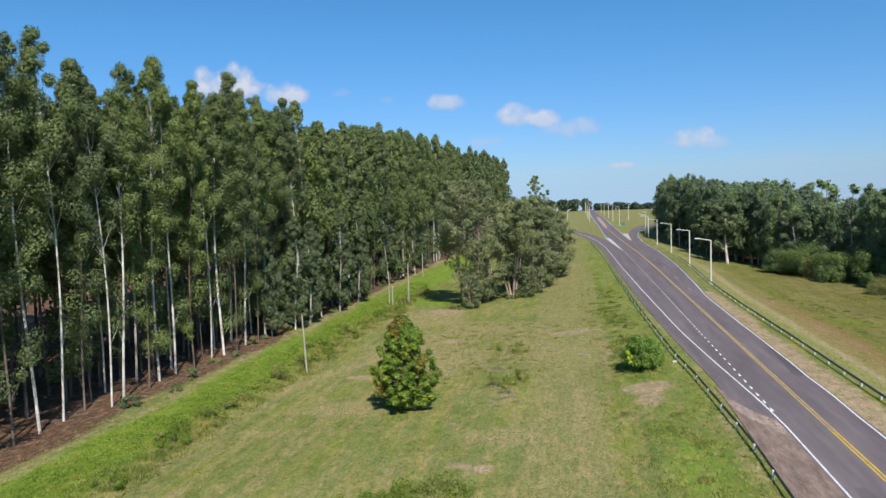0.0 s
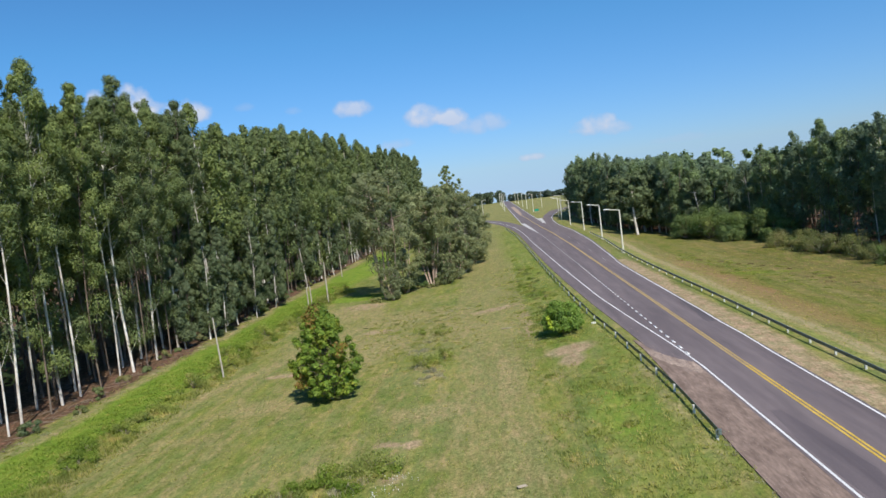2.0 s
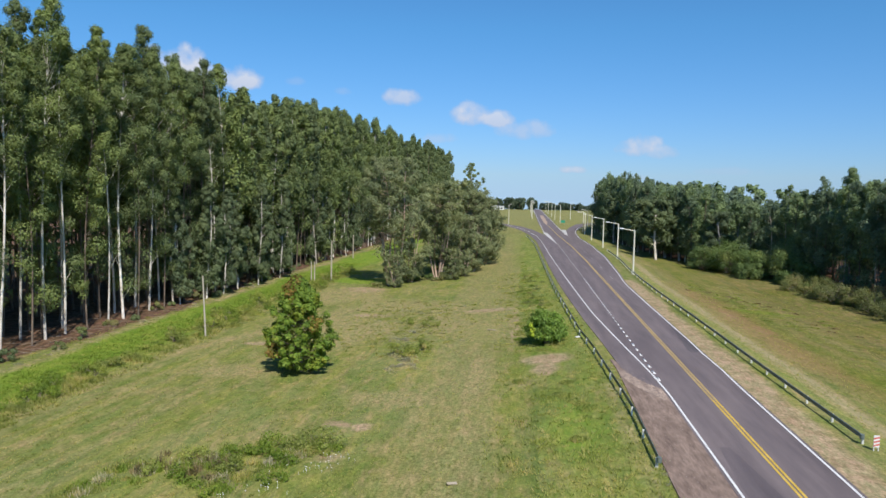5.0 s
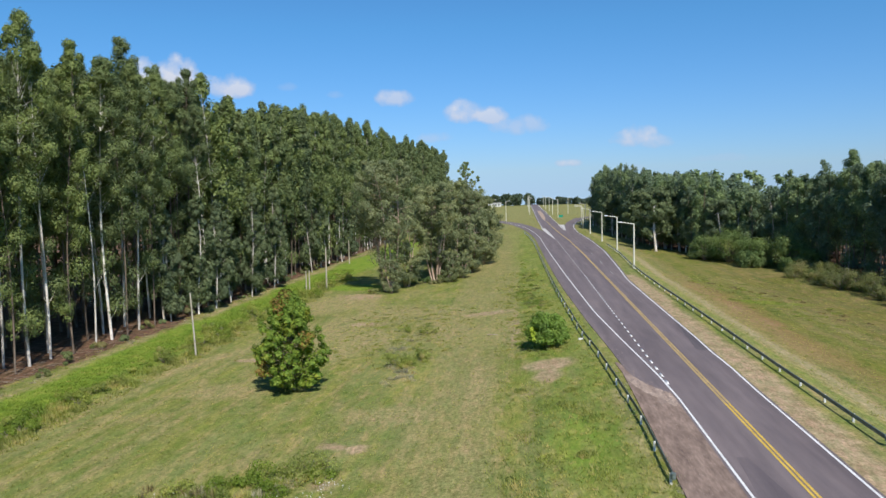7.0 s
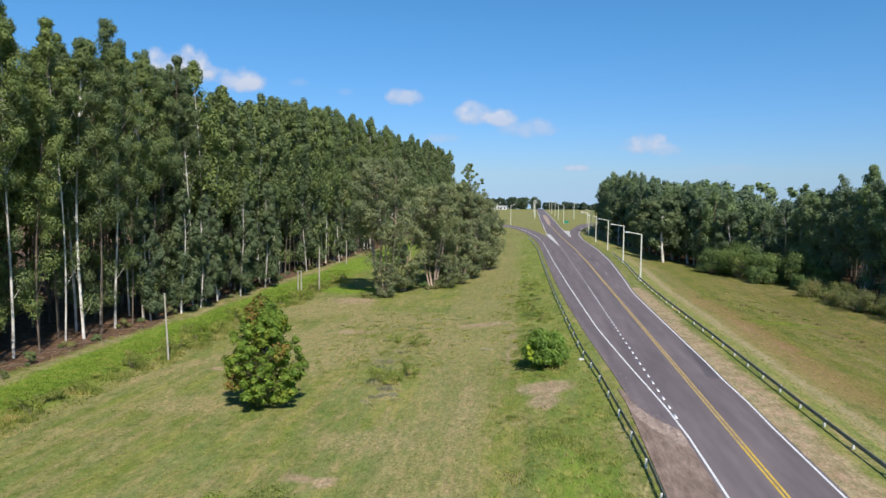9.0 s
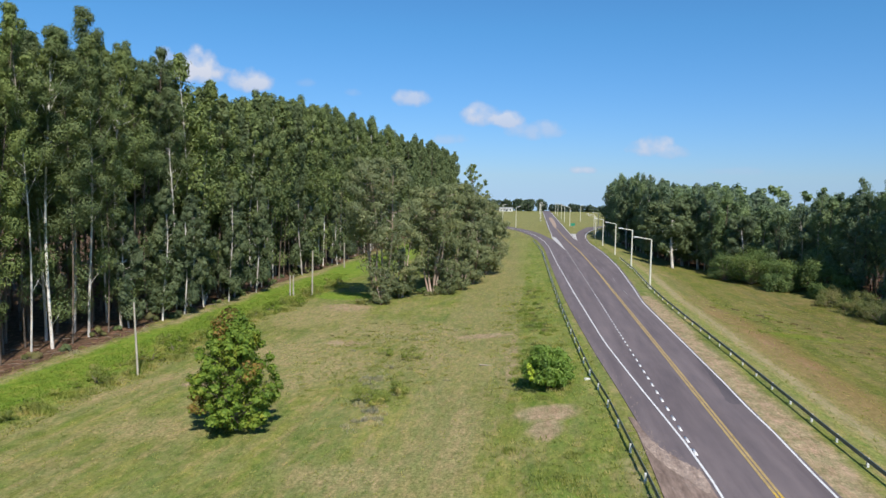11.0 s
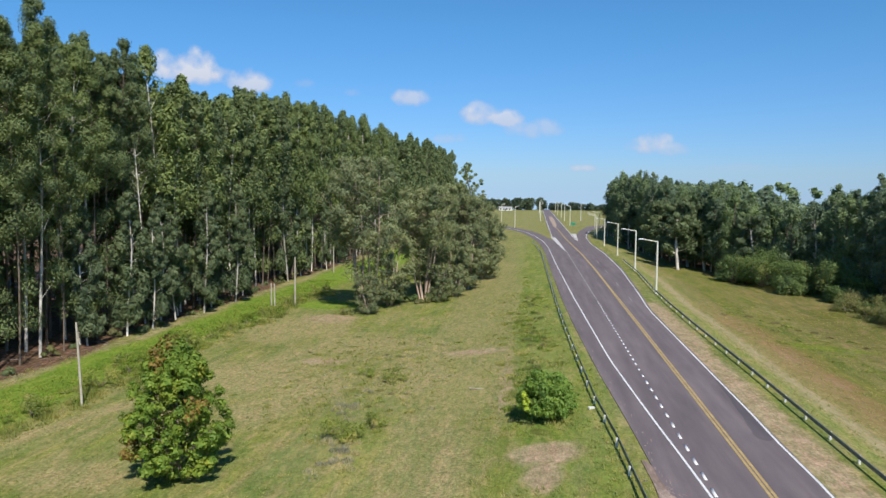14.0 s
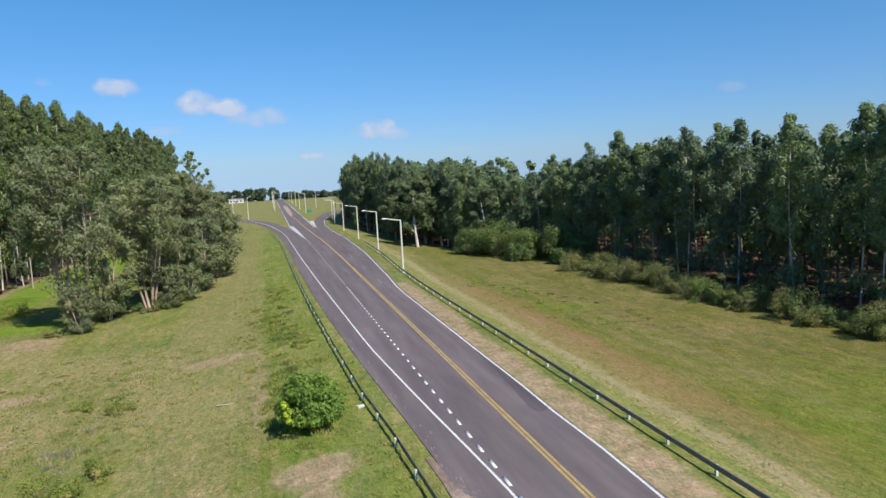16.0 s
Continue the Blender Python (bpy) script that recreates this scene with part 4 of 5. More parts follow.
mid_kinds = [tree_parts(np.random.default_rng(200 + i), 43, 0.58, 3.7, 22, 70, 0.92, 0.17, lump=1.25, lean=1.2, strays=0.1, limbs=False, taper=0.84, flat=1.3, slim=0.46, droop=1.0) for i in range(3)]
far_kinds = [tree_parts(np.random.default_rng(230 + i), 43, 0.32, 4.2, 18, 56, 1.15, 0.2, lump=1.25, lean=1.0, limbs=False, taper=0.84, flat=1.3, slim=0.48, droop=1.0) for i in range(3)]
spots_mid = [(x + rng.normal(0, 0.6), y + rng.normal(0, 0.7)) for x in (-68.2, -73.0) for y in np.arange(56, 250, 4.2)]
# inner trunks wear the dark bark colour in place of deep shade
wood_mass("eucalyptus_wood", "dense eucalyptus plantation behind its front row", spots_mid, mid_kinds, M_BARKDULLSHADE, M_EUC, height=canopy_left)
spots_far = [(x + rng.normal(0, 1), y + rng.normal(0, 1)) for x in (-80, -87) for y in np.arange(50, 330, 8.0)]
back_kinds = [tree_parts(np.random.default_rng(260 + i), 42, 0.35, 5.0, 15, 22, 2.3, 0.25, lump=1.3, lean=1.0, limbs=False, taper=0.6, flat=1.4, strays=0.1) for i in range(3)]
spots_back = [(x + rng.normal(0, 1), y + rng.normal(0, 1)) for x in (-94, -103, -114) for y in np.arange(40, 330, 8.5)]
spots_back += [(x + rng.normal(0, 1), y + rng.normal(0, 1)) for x in (-84, -94) for y in np.arange(335, 560, 9.0)]
spots_back += [(x + rng.normal(0, 1), y + rng.normal(0, 1)) for x in (-66, -74, -82) for y in np.arange(8, 46, 6.0)]
wood_mass("eucalyptus_wood", "depth of the eucalyptus plantation", spots_back, back_kinds, M_BARKDULLSHADE, M_EUC, seed=16, height=canopy_left)
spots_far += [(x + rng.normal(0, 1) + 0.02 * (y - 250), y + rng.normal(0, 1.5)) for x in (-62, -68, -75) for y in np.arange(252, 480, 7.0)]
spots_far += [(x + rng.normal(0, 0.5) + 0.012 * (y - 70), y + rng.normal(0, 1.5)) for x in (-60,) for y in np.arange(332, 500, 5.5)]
wood_mass("eucalyptus_wood", "far part of the eucalyptus plantation", spots_far, far_kinds, M_BARKDULLSHADE, M_EUC, seed=6, height=canopy_left)

# lower, greyer trees before the wood's edge
grey = [tree("young_eucalyptus", "young grey-green eucalyptus leafy down to the grass", spot(-57.5, 118 + 14 * i), np.random.default_rng(300 + i), M_BARK, M_EUCGREY, 21 + 2 * i, 0.10, 2.9, 46, 150, 0.64, 0.13, lean=1.6, flat=1.1, slim=0.32, droop=1.2, lump=0.9, strays=0.05, taper=0.75, group="young trees at the wood's edge") for i in range(2)]
for i, (x, y) in enumerate(((-59, 111), (-57, 124), (-58.5, 129), (-56, 139), (-57.5, 145), (-56, 152), (-58, 160), (-57, 184), (-58, 196), (-56, 212), (-57.5, 230))):
    s = rng.uniform(0.75, 1.15)
    place(grey[i % 2], x, y, s, rng.uniform(0, 360))

# the clump on the meadow
clump_l = tree("old_eucalyptus", "tall open-crowned olive eucalyptus on the meadow", spot(-29.0, 146), np.random.default_rng(41), M_BARKRED, M_EUCOLD, 27.5, 0.43, 6.0, 112, 150, 0.52, 0.19, lean=1.6, stems=5, taper=0.5, slim=0.42, droop=1.1, lump=0.92, limb=0.6, strays=0.08)
clump_b = tree("old_eucalyptus", "low branching eucalyptus on the meadow", spot(-26, 153), np.random.default_rng(43), M_BARKRED, M_EUCOLD, 14, 0.10, 4.4, 60, 130, 0.48, 0.13, lean=1.2, stems=4, taper=0.4, lump=0.9, strays=0.1)
clump_r = tree("old_eucalyptus", "many-stemmed eucalyptus with reddish limbs on the meadow", spot(-20.5, 162), np.random.default_rng(42), M_BARKRED, M_EUCOLD, 22.5, 0.46, 6.0, 118, 140, 0.5, 0.17, lean=2.2, stems=7, taper=0.42, slim=0.42, droop=1.0, lump=0.82, limb=0.7, spread_=1.15, strays=0.07)
place(clump_b, -27.5, 143, 0.5, 70)
place(clump_b, -15.0, 166, 0.8, 190)
place(clump_b, -17.0, 160, 0.5, 30)
place(clump_b, -13.6, 176, 1.0, 20)
place(clump_r, -14.5, 184, 0.92, 120)
place(clump_l, -18.5, 186, 0.85, 200)
place(clump_b, -11.5, 194, 1.05, 250)
place(clump_b, -21, 176, 0.9, 150)
place(clump_r, -24, 200, 0.95, 10)
place(clump_b, -13.0, 212, 1.0, 310)
tree("old_eucalyptus", "dark uneven-crowned eucalyptus overtopping the clump", spot(-16.5, 226), np.random.default_rng(46), M_TWIG, M_EUC, 30, 0.35, 4.8, 50, 100, 0.5, 0.3, lean=2.6, taper=0.75, lump=0.5, limb=0.5)

# ---- right-hand wood ----
RW = [(40, 80), (110, 76), (150, 73.5), (180, 70), (205, 63), (225, 55), (245, 49), (270, 43), (320, 37.5), (365, 37), (420, 48), (480, 75)]
ry, rx = np.array(RW, float).T
right_proto = [tree("eucalyptus_tree", "dark rounded eucalyptus in the roadside wood", spot(80, 40 + 4 * i), np.random.default_rng(400 + i), M_BARKDULLSHADE if i in (0, 3) else M_BARK, M_EUCBLUE, 28, (0.46, 0.30, 0.50, 0.24, 0.42)[i], (3.4, 3.2, 3.2, 3.8, 2.9)[i], 38, 98, 0.62, (0.13, 0.16, 0.12, 0.18, 0.11)[i],
                    lean=1.2, taper=0.82, strays=0.14, flat=1.2, slim=0.4, droop=1.2, lump=1.2, group="roadside wood") for i in range(5)]
y = 60.0
while y < 470:
    s = rng.uniform(0.84, 1.06) * canopy_right(y)
    kind = (0, 2, 4)[rng.integers(3)] if y < 172 else (1, 3)[rng.integers(2)]
    place(right_proto[kind], float(np.interp(y, ry, rx)) + rng.normal(0, 1.0), y, rng.uniform(0.9, 1.08), rng.uniform(0, 360), s)
    y += rng.uniform(3.2, 5.0)
right_kinds = [tree_parts(np.random.default_rng(430 + i), 27.5, 0.36, 3.7, 18, 38, 1.2, 0.17, lump=1.3, lean=1.0, taper=0.74, strays=0.1, limbs=False, flat=1.2, slim=0.48, droop=1.0) for i in range(3)]
spots_r = [(float(np.interp(y, ry, rx)) + d + rng.normal(0, 0.8), y + rng.normal(0, 1)) for d in (4.5, 9.5, 17) for y in np.arange(55, 470, 6.2)]
# same shade-darkened bark colour on the inner trunks here
wood_mass("roadside_wood", "dark eucalyptus wood behind its edge", spots_r, right_kinds, M_BARKDULLSHADE, M_EUCBLUE, 0.84, 1.0, 7, canopy_right)
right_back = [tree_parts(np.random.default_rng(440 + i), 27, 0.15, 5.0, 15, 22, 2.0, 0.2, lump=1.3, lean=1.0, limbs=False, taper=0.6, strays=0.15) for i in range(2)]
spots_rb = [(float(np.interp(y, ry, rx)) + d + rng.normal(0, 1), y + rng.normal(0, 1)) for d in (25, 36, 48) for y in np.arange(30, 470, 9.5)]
wood_mass("roadside_wood", "depth of the roadside wood", spots_rb, right_back, M_BARKDULLSHADE, M_EUCBLUE, 0.84, 1.0, 17, canopy_right)
low_trees = [tree("roadside_tree", "leafy spreading tree at the wood's edge", spot(50.5 - 3 * i, 238 + 9 * i), np.random.default_rng(450 + i), M_BARK, M_EUCGREY, 21, 0.18, 6.0, 46, 150, 0.8, 0.34, lean=1.5, taper=0.4) for i in range(2)]
place(low_trees[0], 47.5, 246, 0.95, 60)
place(low_trees[1], 57, 214, 0.8, 100)
place(low_trees[0], 40.5, 262, 0.9, 200)
place(low_trees[1], 36.5, 300, 0.9, 300)

# distant woods on the skyline
far_lump = [tree_parts(np.random.default_rng(500 + i), 13, 0.05, 6.0, 22, 10, 3.2, 0.3, lean=1.0, taper=0.3, limbs=False) for i in range(3)]
sk = [(x + rng.normal(0, 4), 930 + rng.normal(0, 10)) for x in np.arange(-160, 12, 3)]
sk += [(x + rng.normal(0, 4), 700 + rng.normal(0, 25)) for x in np.arange(-210, -45, 9)]
wood_mass("distant_wood", "distant dark wood on the skyline", sk, far_lump, M_TWIG, M_FARLEAF, 0.8, 1.15, 8)
low_kinds = [tree_parts(np.random.default_rng(520 + i), 7, 0.05, 5.0, 16, 10, 2.8, 0.2, lean=0.5, taper=0.2, limbs=False) for i in range(2)]
sk2 = [(x + rng.normal(0, 4), 930 + rng.normal(0, 14)) for x in np.arange(18, 260, 3.5)]
wood_mass("distant_wood", "low distant scrub on the skyline", sk2, low_kinds, M_TWIG, M_FARLEAF, 0.7, 1.3, 9)


# ---- single plants of the meadow ----
def bushy(name, label, at, seed, w, h, n, leaf, material, category="shrub", group="", taper=0.0, droop=0.2):
    r = np.random.default_rng(seed)
    t_ = thing(name, label, category, at, 0, group)
    wood = []
    C = []
    k = max(5, int(n / 110))
    for i in range(k):
        a, q = r.uniform(0, 6.28), r.uniform(0.15, 1.0)
        rad = w * 0.5 * math.sqrt(r.uniform(0, 1)) * (1 - taper * q)
        tip = np.array([math.cos(a) * rad, math.sin(a) * rad, q * h * 0.86])
        wood.append(tube([(0, 0, -0.15), tip * [0.4, 0.4, 0.5], tip], [0.012 * h + 0.02, 0.008 * h + 0.01, 0.01], 4))
        C.append(puff(r, tip, w * 0.2 * r.uniform(0.7, 1.3), int(1.4 * n / k), 0.8))
    C = np.concatenate(C)
    C[:, 2] = np.maximum(C[:, 2], 0.08)
    wv, wf = joined(wood)
    link_part("stem", raw_mesh("stem", wv, [(wf, M_TWIG)]), t_)
    lv, lf = leaves(r, C, leaf * 1.25, leaf * 0.75, droop)
    link_part("leaves", raw_mesh("leaves", lv, [(lf, material)]), t_)
    return t_


def sapling(x, y):
    """The rounded young tree, turning red in places: leaf whorls on many upswept branches."""
    r = np.random.default_rng(77)
    t_ = thing("young_maple", "young rounded maple turning red in places on the meadow", "tree", spot(x, y))
    H = 10.9
    wood = [tube([(0, 0, -0.3), (0.05, 0, 3), (-0.1, 0.1, 7), (0, 0, H - 0.6)], [0.16, 0.13, 0.08, 0.02], 8)]
    C, R = [], []
    for i in range(230):
        q = (i + r.uniform(0, 1)) / 230
        z = 0.75 + q * (H - 1.2)
        reach = 3.35 * float(np.interp(q, [0, 0.08, 0.2, 0.42, 0.58, 0.76, 0.9, 1.0], [0.6, 0.92, 1.04, 1.0, 0.84, 0.6, 0.32, 0.05])) * r.uniform(0.5, 1.12)
        a = i * 2.399 + r.uniform(-0.4, 0.4)
        tip = np.array([math.cos(a) * reach - 0.5 * q * q, math.sin(a) * reach, z])
        z0 = max(0.5, z - reach * 0.45)
        wood.append(tube([(0, 0, z0), (tip[0] * 0.5, tip[1] * 0.5, z0 * 0.55 + z * 0.45), tip], [0.04, 0.025, 0.01], 4))
        red = (q > 0.78 and tip[0] < -0.2 and tip[1] < 0.6) or (0.44 < q < 0.58 and tip[0] > 0.7 and tip[1] < 0.4) or (0.1 < q < 0.3 and tip[0] < -1.9)
        turned = 68 if red and r.random() < 0.75 else 0
        if turned:
            R.append(puff(r, tip, 0.5, turned, 0.9))
        C.append(puff(r, tip, 0.46, 100 - turned, 0.9))
        C.append(puff(r, tip * [0.62, 0.62, 1], 0.8, 18, 0.9))
    C = np.concatenate(C)
    lv, lf = leaves(r, np.concatenate(R), 0.25, 0.19, 0.25)
    link_part("red_leaves", raw_mesh("red_leaves", lv, [(lf, M_REDLEAF)]), t_, "leaves turned orange-red")
    C[:, 2] = np.maximum(C[:, 2], 0.25)
    wv, wf = joined(wood)
    link_part("trunk", raw_mesh("trunk", wv, [(wf, M_TWIG)]), t_)
    lv, lf = leaves(r, C, 0.27, 0.21, 0.25)
    link_part("crown", raw_mesh("crown", lv, [(lf, M_SAPLING)]), t_)


sapling(-24.6, 71.2)
def green_shrub(x, y):
    """A dense round shrub: feathered leaves in sprays on arching stems."""
    r = np.random.default_rng(61)
    t_ = thing("green_shrub", "bright green shrub with a yellow-leaved twig on the road bank", "shrub", spot(x, y))
    wood, C = [], []
    for i in range(95):
        a, up = i * 2.399, r.uniform(0.02, 1.0)
        rad = 2.25 * math.sqrt(1 - 0.82 * up * up) * r.uniform(0.72, 1.08)
        tip = np.array([math.cos(a) * rad, math.sin(a) * rad, 0.95 + 2.9 * up * r.uniform(0.85, 1.12)])
        wood.append(tube([(0, 0, -0.2), tip * [0.35, 0.35, 0.6], tip], [0.05, 0.03, 0.01], 4))
        C.append(puff(r, tip, 0.55, 80, 0.8))
        C.append(puff(r, tip * [0.6, 0.6, 0.8], 0.6, 40, 0.9))
    C = np.concatenate(C)
    C[:, 2] = np.maximum(C[:, 2], 0.1)
    wv, wf = joined(wood)
    link_part("stem", raw_mesh("stem", wv, [(wf, M_TWIG)]), t_)
    lv, lf = leaves(r, C, 0.36, 0.15, 0.5, 0.55)
    link_part("leaves", raw_mesh("leaves", lv, [(lf, M_SHRUB)]), t_)
    return t_


shrub = green_shrub(2.5, 84.0)
yr = np.random.default_rng(62)
yv, yf = leaves(yr, np.concatenate([puff(yr, np.array(c), q, 70, 1.1) for c, q in (((-1.7, -1.7, 1.9), 0.34), ((-1.9, -1.4, 2.4), 0.28), ((-1.6, -1.8, 1.3), 0.25))]), 0.22, 0.16)
link_part("yellow_leaves", raw_mesh("yellow_leaves", yv, [(yf, M_YELLOWLEAF)]), shrub, "bright yellow young leaves")
for i, (x, y, w, h, n) in enumerate(((-14.4, 80.2, 2.6, 2.5, 1500), (-12.6, 83.2, 1.8, 2.4, 700), (-13.9, 99.3, 2.2, 2.4, 700), (-17.5, 101.5, 1.8, 1.2, 350), (-16.0, 48.8, 3.6, 1.5, 1300),
                                     (-19.4, 47.4, 2.4, 1.6, 900), (-21.8, 46.4, 2.0, 1.4, 700), (-24.0, 45.4, 2.2, 1.2, 600), (-17.4, 45.6, 1.8, 1.0, 500), (-14.6, 47.6, 1.6, 0.9, 350),
                                     (-20.0, 43.6, 2.2, 1.1, 600), (-23.2, 42.2, 2.0, 1.0, 500), (-17.0, 42.0, 1.6, 0.8, 350), (-26.4, 42.6, 1.8, 0.9, 400), (-21.0, 40.0, 2.0, 0.9, 450))):
    bushy("meadow_shrub", "low weedy shrub among the grass", spot(x, y), 600 + i, w * 1.2, h * 0.62, int(n * 1.3), 0.13, M_LUSH if y < 52 and i % 3 != 1 else M_WEED, group="low shrubs on the meadow")
y = 46.0
i = 0
while y < 175:
    x = -45.3 + rng.normal(0, 1.0) + (0.9 if y > 130 else 0)
    w = rng.uniform(0.8, 2.8) * (1.3 if rng.random() < 0.2 else 1.0)
    bushy("weed_bush", "scrubby weeds lining the green strip", spot(x, y), 700 + i, w * 1.1, w * rng.uniform(0.3, 0.75), int(w * 330), 0.13, M_LUSH if rng.random() < 0.4 else M_WEED, group="weeds lining the green strip")
    y += rng.uniform(0.9, 4.2)
    i += 1


def tall_grass(name, label, at, seed, w, h, n, material, group):
    """A stand of upright blades."""
    r = np.random.default_rng(seed)
    a, q = r.uniform(0, 6.28, n), np.sqrt(r.uniform(0, 1, n)) * w / 2
    root = np.stack([q * np.cos(a), q * np.sin(a), np.full(n, -0.05)], 1)
    b = r.uniform(0, 6.28, n)
    hh = h * r.uniform(0.45, 1.1, n) * (1.1 - 0.6 * q / (w / 2))
    d = np.stack([np.cos(b), np.sin(b), 0 * b], 1)
    side = np.stack([-np.sin(b), np.cos(b), 0 * b], 1)
    tip = root + d * (hh * r.uniform(0.1, 0.9, n))[:, None] + np.stack([0 * hh, 0 * hh, hh], 1)
    V = np.stack([root - side * 0.04, root + side * 0.04, tip], 1).reshape(-1, 3)
    o = tagged(new(name, raw_mesh(name, V, [(np.arange(3 * n).reshape(-1, 3), material)])), label, "grass", kind="stuff")
    o.location = at


for i in range(34):
    cx, cy = ((-13.7, 75.6), (-16.4, 89.6), (-15.2, 80.5))[i % 3]
    tall_grass("dry_weed", "pale dry weed stalks on the meadow", spot(cx + rng.normal(0, 0.8), cy + rng.normal(0, 1.8)), 900 + i, rng.uniform(0.5, 1.5), rng.uniform(0.35, 0.8), 120, M_DRY, "")
for i in range(84):
    x, y = rng.uniform(-26, -14), rng.uniform(98, 119)
    if rng.random() < 0.45:
        x, y = -15.5 + rng.normal(0, 2.4), rng.uniform(72, 99)
    tall_grass("tall_grass", "unmown yellow-green grass on the meadow", spot(x, y), 1400 + i, rng.uniform(1.2, 3.4), rng.uniform(0.14, 0.34), 110, M_BLADE if i % 3 else M_DRY, "")
for i in range(46):
    tall_grass("tall_grass", "rank grass where the mown lane ends", spot(rng.uniform(-1.2, 0.4), rng.uniform(84, 190)), 1500 + i, rng.uniform(1.0, 2.2), rng.uniform(0.14, 0.3), 150, M_WEED if i % 2 else M_LUSH, "")
for i in range(16):
    tall_grass("dry_weed", "dark dry stalks among the tall weeds", spot(-23.6 + rng.normal(0, 2.2), 43.6 + rng.normal(0, 1.6)), 1600 + i, rng.uniform(0.5, 1.2), rng.uniform(0.6, 1.3), 60, M_STALK, "")


def meadow_flowers():
    """Small white flower heads among the weeds."""
    r = np.random.default_rng(23)
    V, F = [], []
    for cx, cy, k in ((-13.6, 46.4, 16), (-15.0, 44.0, 18), (-17.0, 40.4, 14), (-19.0, 38.0, 14), (-25.0, 44.6, 8)):
        for _ in range(k):
            x, y = cx + r.normal(0, 0.7), cy + r.normal(0, 0.6)
            z = float(land(x, y)) + r.uniform(0.1, 0.34)
            o, a = len(V), r.uniform(0.03, 0.055)
            V += [(x - a, y, z), (x, y - a, z), (x + a, y, z), (x, y + a, z), (x, y, z + 0.05), (x, y, float(land(x, y))), (x + 0.012, y, float(land(x, y)))]
            F += [(o, o + 1, o + 4), (o + 1, o + 2, o + 4), (o + 2, o + 3, o + 4), (o + 3, o, o + 4), (o + 4, o + 5, o + 6)]
    tagged(new("white_flowers", raw_mesh("white_flowers", np.array(V), [(np.array(F), M_FLOWER)])), "small white flower heads among tall weeds", "flowers", kind="stuff")


meadow_flowers()


M_BOARD = surface("weathered board", (0.34, 0.27, 0.19), (0.50, 0.42, 0.32), 1.0, 0.9)


def plank(x, y, turn, l, w, label):
    o = tagged(new("plank", None), label, "plank")
    bm = boxed(bmesh.new(), -l / 2, l / 2, -w / 2, w / 2, 0.0, 0.07, 0.012)
    part("board", bm, M_BOARD, o)
    o.matrix_world = pose(*spot(x, y, 0.02), 0, 3, turn)


plank(-4.3, 95.2, 4, 1.9, 0.24, "weathered pale plank lying on the meadow")
def block(x, y):
    o = tagged(new("concrete_block", None), "small white concrete block lying by the guardrail", "block")
    part("block", boxed(bmesh.new(), -0.3, 0.3, -0.14, 0.14, 0.0, 0.2, 0.02), M_LAMPHEAD, o)
    o.matrix_world = pose(*spot(x, y, -0.02), 0, 4, 30)


block(6.5, 85.6)
plank(-4.7, 41.9, 25, 0.7, 0.3, "short pale board lying in the grass")
for i in range(70):
    cx, cy = ((-16.2, 47.6), (-18.6, 46.0), (-21.6, 45.2), (-24.0, 43.2), (-27.0, 41.6), (-20.0, 41.5), (-29.0, 39.0))[i % 7]
    tall_grass("tall_grass", "tall bright weeds in the mown meadow", spot(cx + rng.normal(0, 0.9), cy + rng.normal(0, 0.8)), 1300 + i, rng.uniform(0.7, 1.9), rng.uniform(0.35, 0.95), 110, (M_LUSH, M_WEED, M_BLADE, M_LUSH, M_DRY)[i % 5], "tall weeds on the meadow")
for i in range(80):
    y = rng.uniform(46, 170)
    x = -44.6 + rng.normal(0, 1.2) + (0.9 if y > 130 else 0)
    tall_grass("tall_grass", "tall olive grass lining the green strip", spot(x, y), 1000 + i, rng.uniform(1.5, 3.6), rng.uniform(0.5, 1.1), 260, M_BLADE if i % 3 else M_WEED, "tall grass lining the green strip")
for i in range(70):
    y = rng.uniform(44, 150)
    x = float(edge_left(y)) - rng.uniform(3.0, 9.5)
    if abs(x - 2.3) < 4 and 68 < y < 80:
        continue
    tall_grass("tall_grass", "rough unmown grass on the road bank", spot(x, y), 1100 + i, rng.uniform(1.5, 3.8), rng.uniform(0.2, 0.55), 230, M_BLADE if rng.random() < 0.5 else M_WEED, "rough grass on the bank")
for i in range(22):
    y = 70 + i * 6.5 + rng.uniform(-2, 2)
    w = rng.uniform(1.2, 2.8)
    bushy("understory_bush", "dark low bush under the wood's edge", spot(-58.0 + rng.normal(0, 1.1), y), 760 + i, w, w * rng.uniform(0.35, 0.9), int(w * 380), 0.18, M_BUSH if i % 2 else M_EUC, group="bushes under the wood")

for i in range(54):
    cx, cy = ((36.5, 150), (41.5, 146), (45.5, 133), (39.0, 128), (48.0, 120), (42.0, 112))[i % 6]
    tall_grass("tall_grass", "dark rank grass on the lower slope", spot(cx + rng.normal(0, 2.2), cy + rng.normal(0, 4.5)), 1700 + i, rng.uniform(1.0, 3.0), rng.uniform(0.25, 0.5), 130, M_WEED if i % 4 else M_STALK, "")
for i in range(90):
    y = rng.uniform(24, 70)
    tall_grass("tall_grass", "short ragged grass creeping over the shoulder", spot(8.75 + abs(rng.normal(0, 0.25)), y), 1800 + i, rng.uniform(0.4, 1.2), rng.uniform(0.1, 0.25), 60, M_BLADE if i % 2 else M_DRY, "")

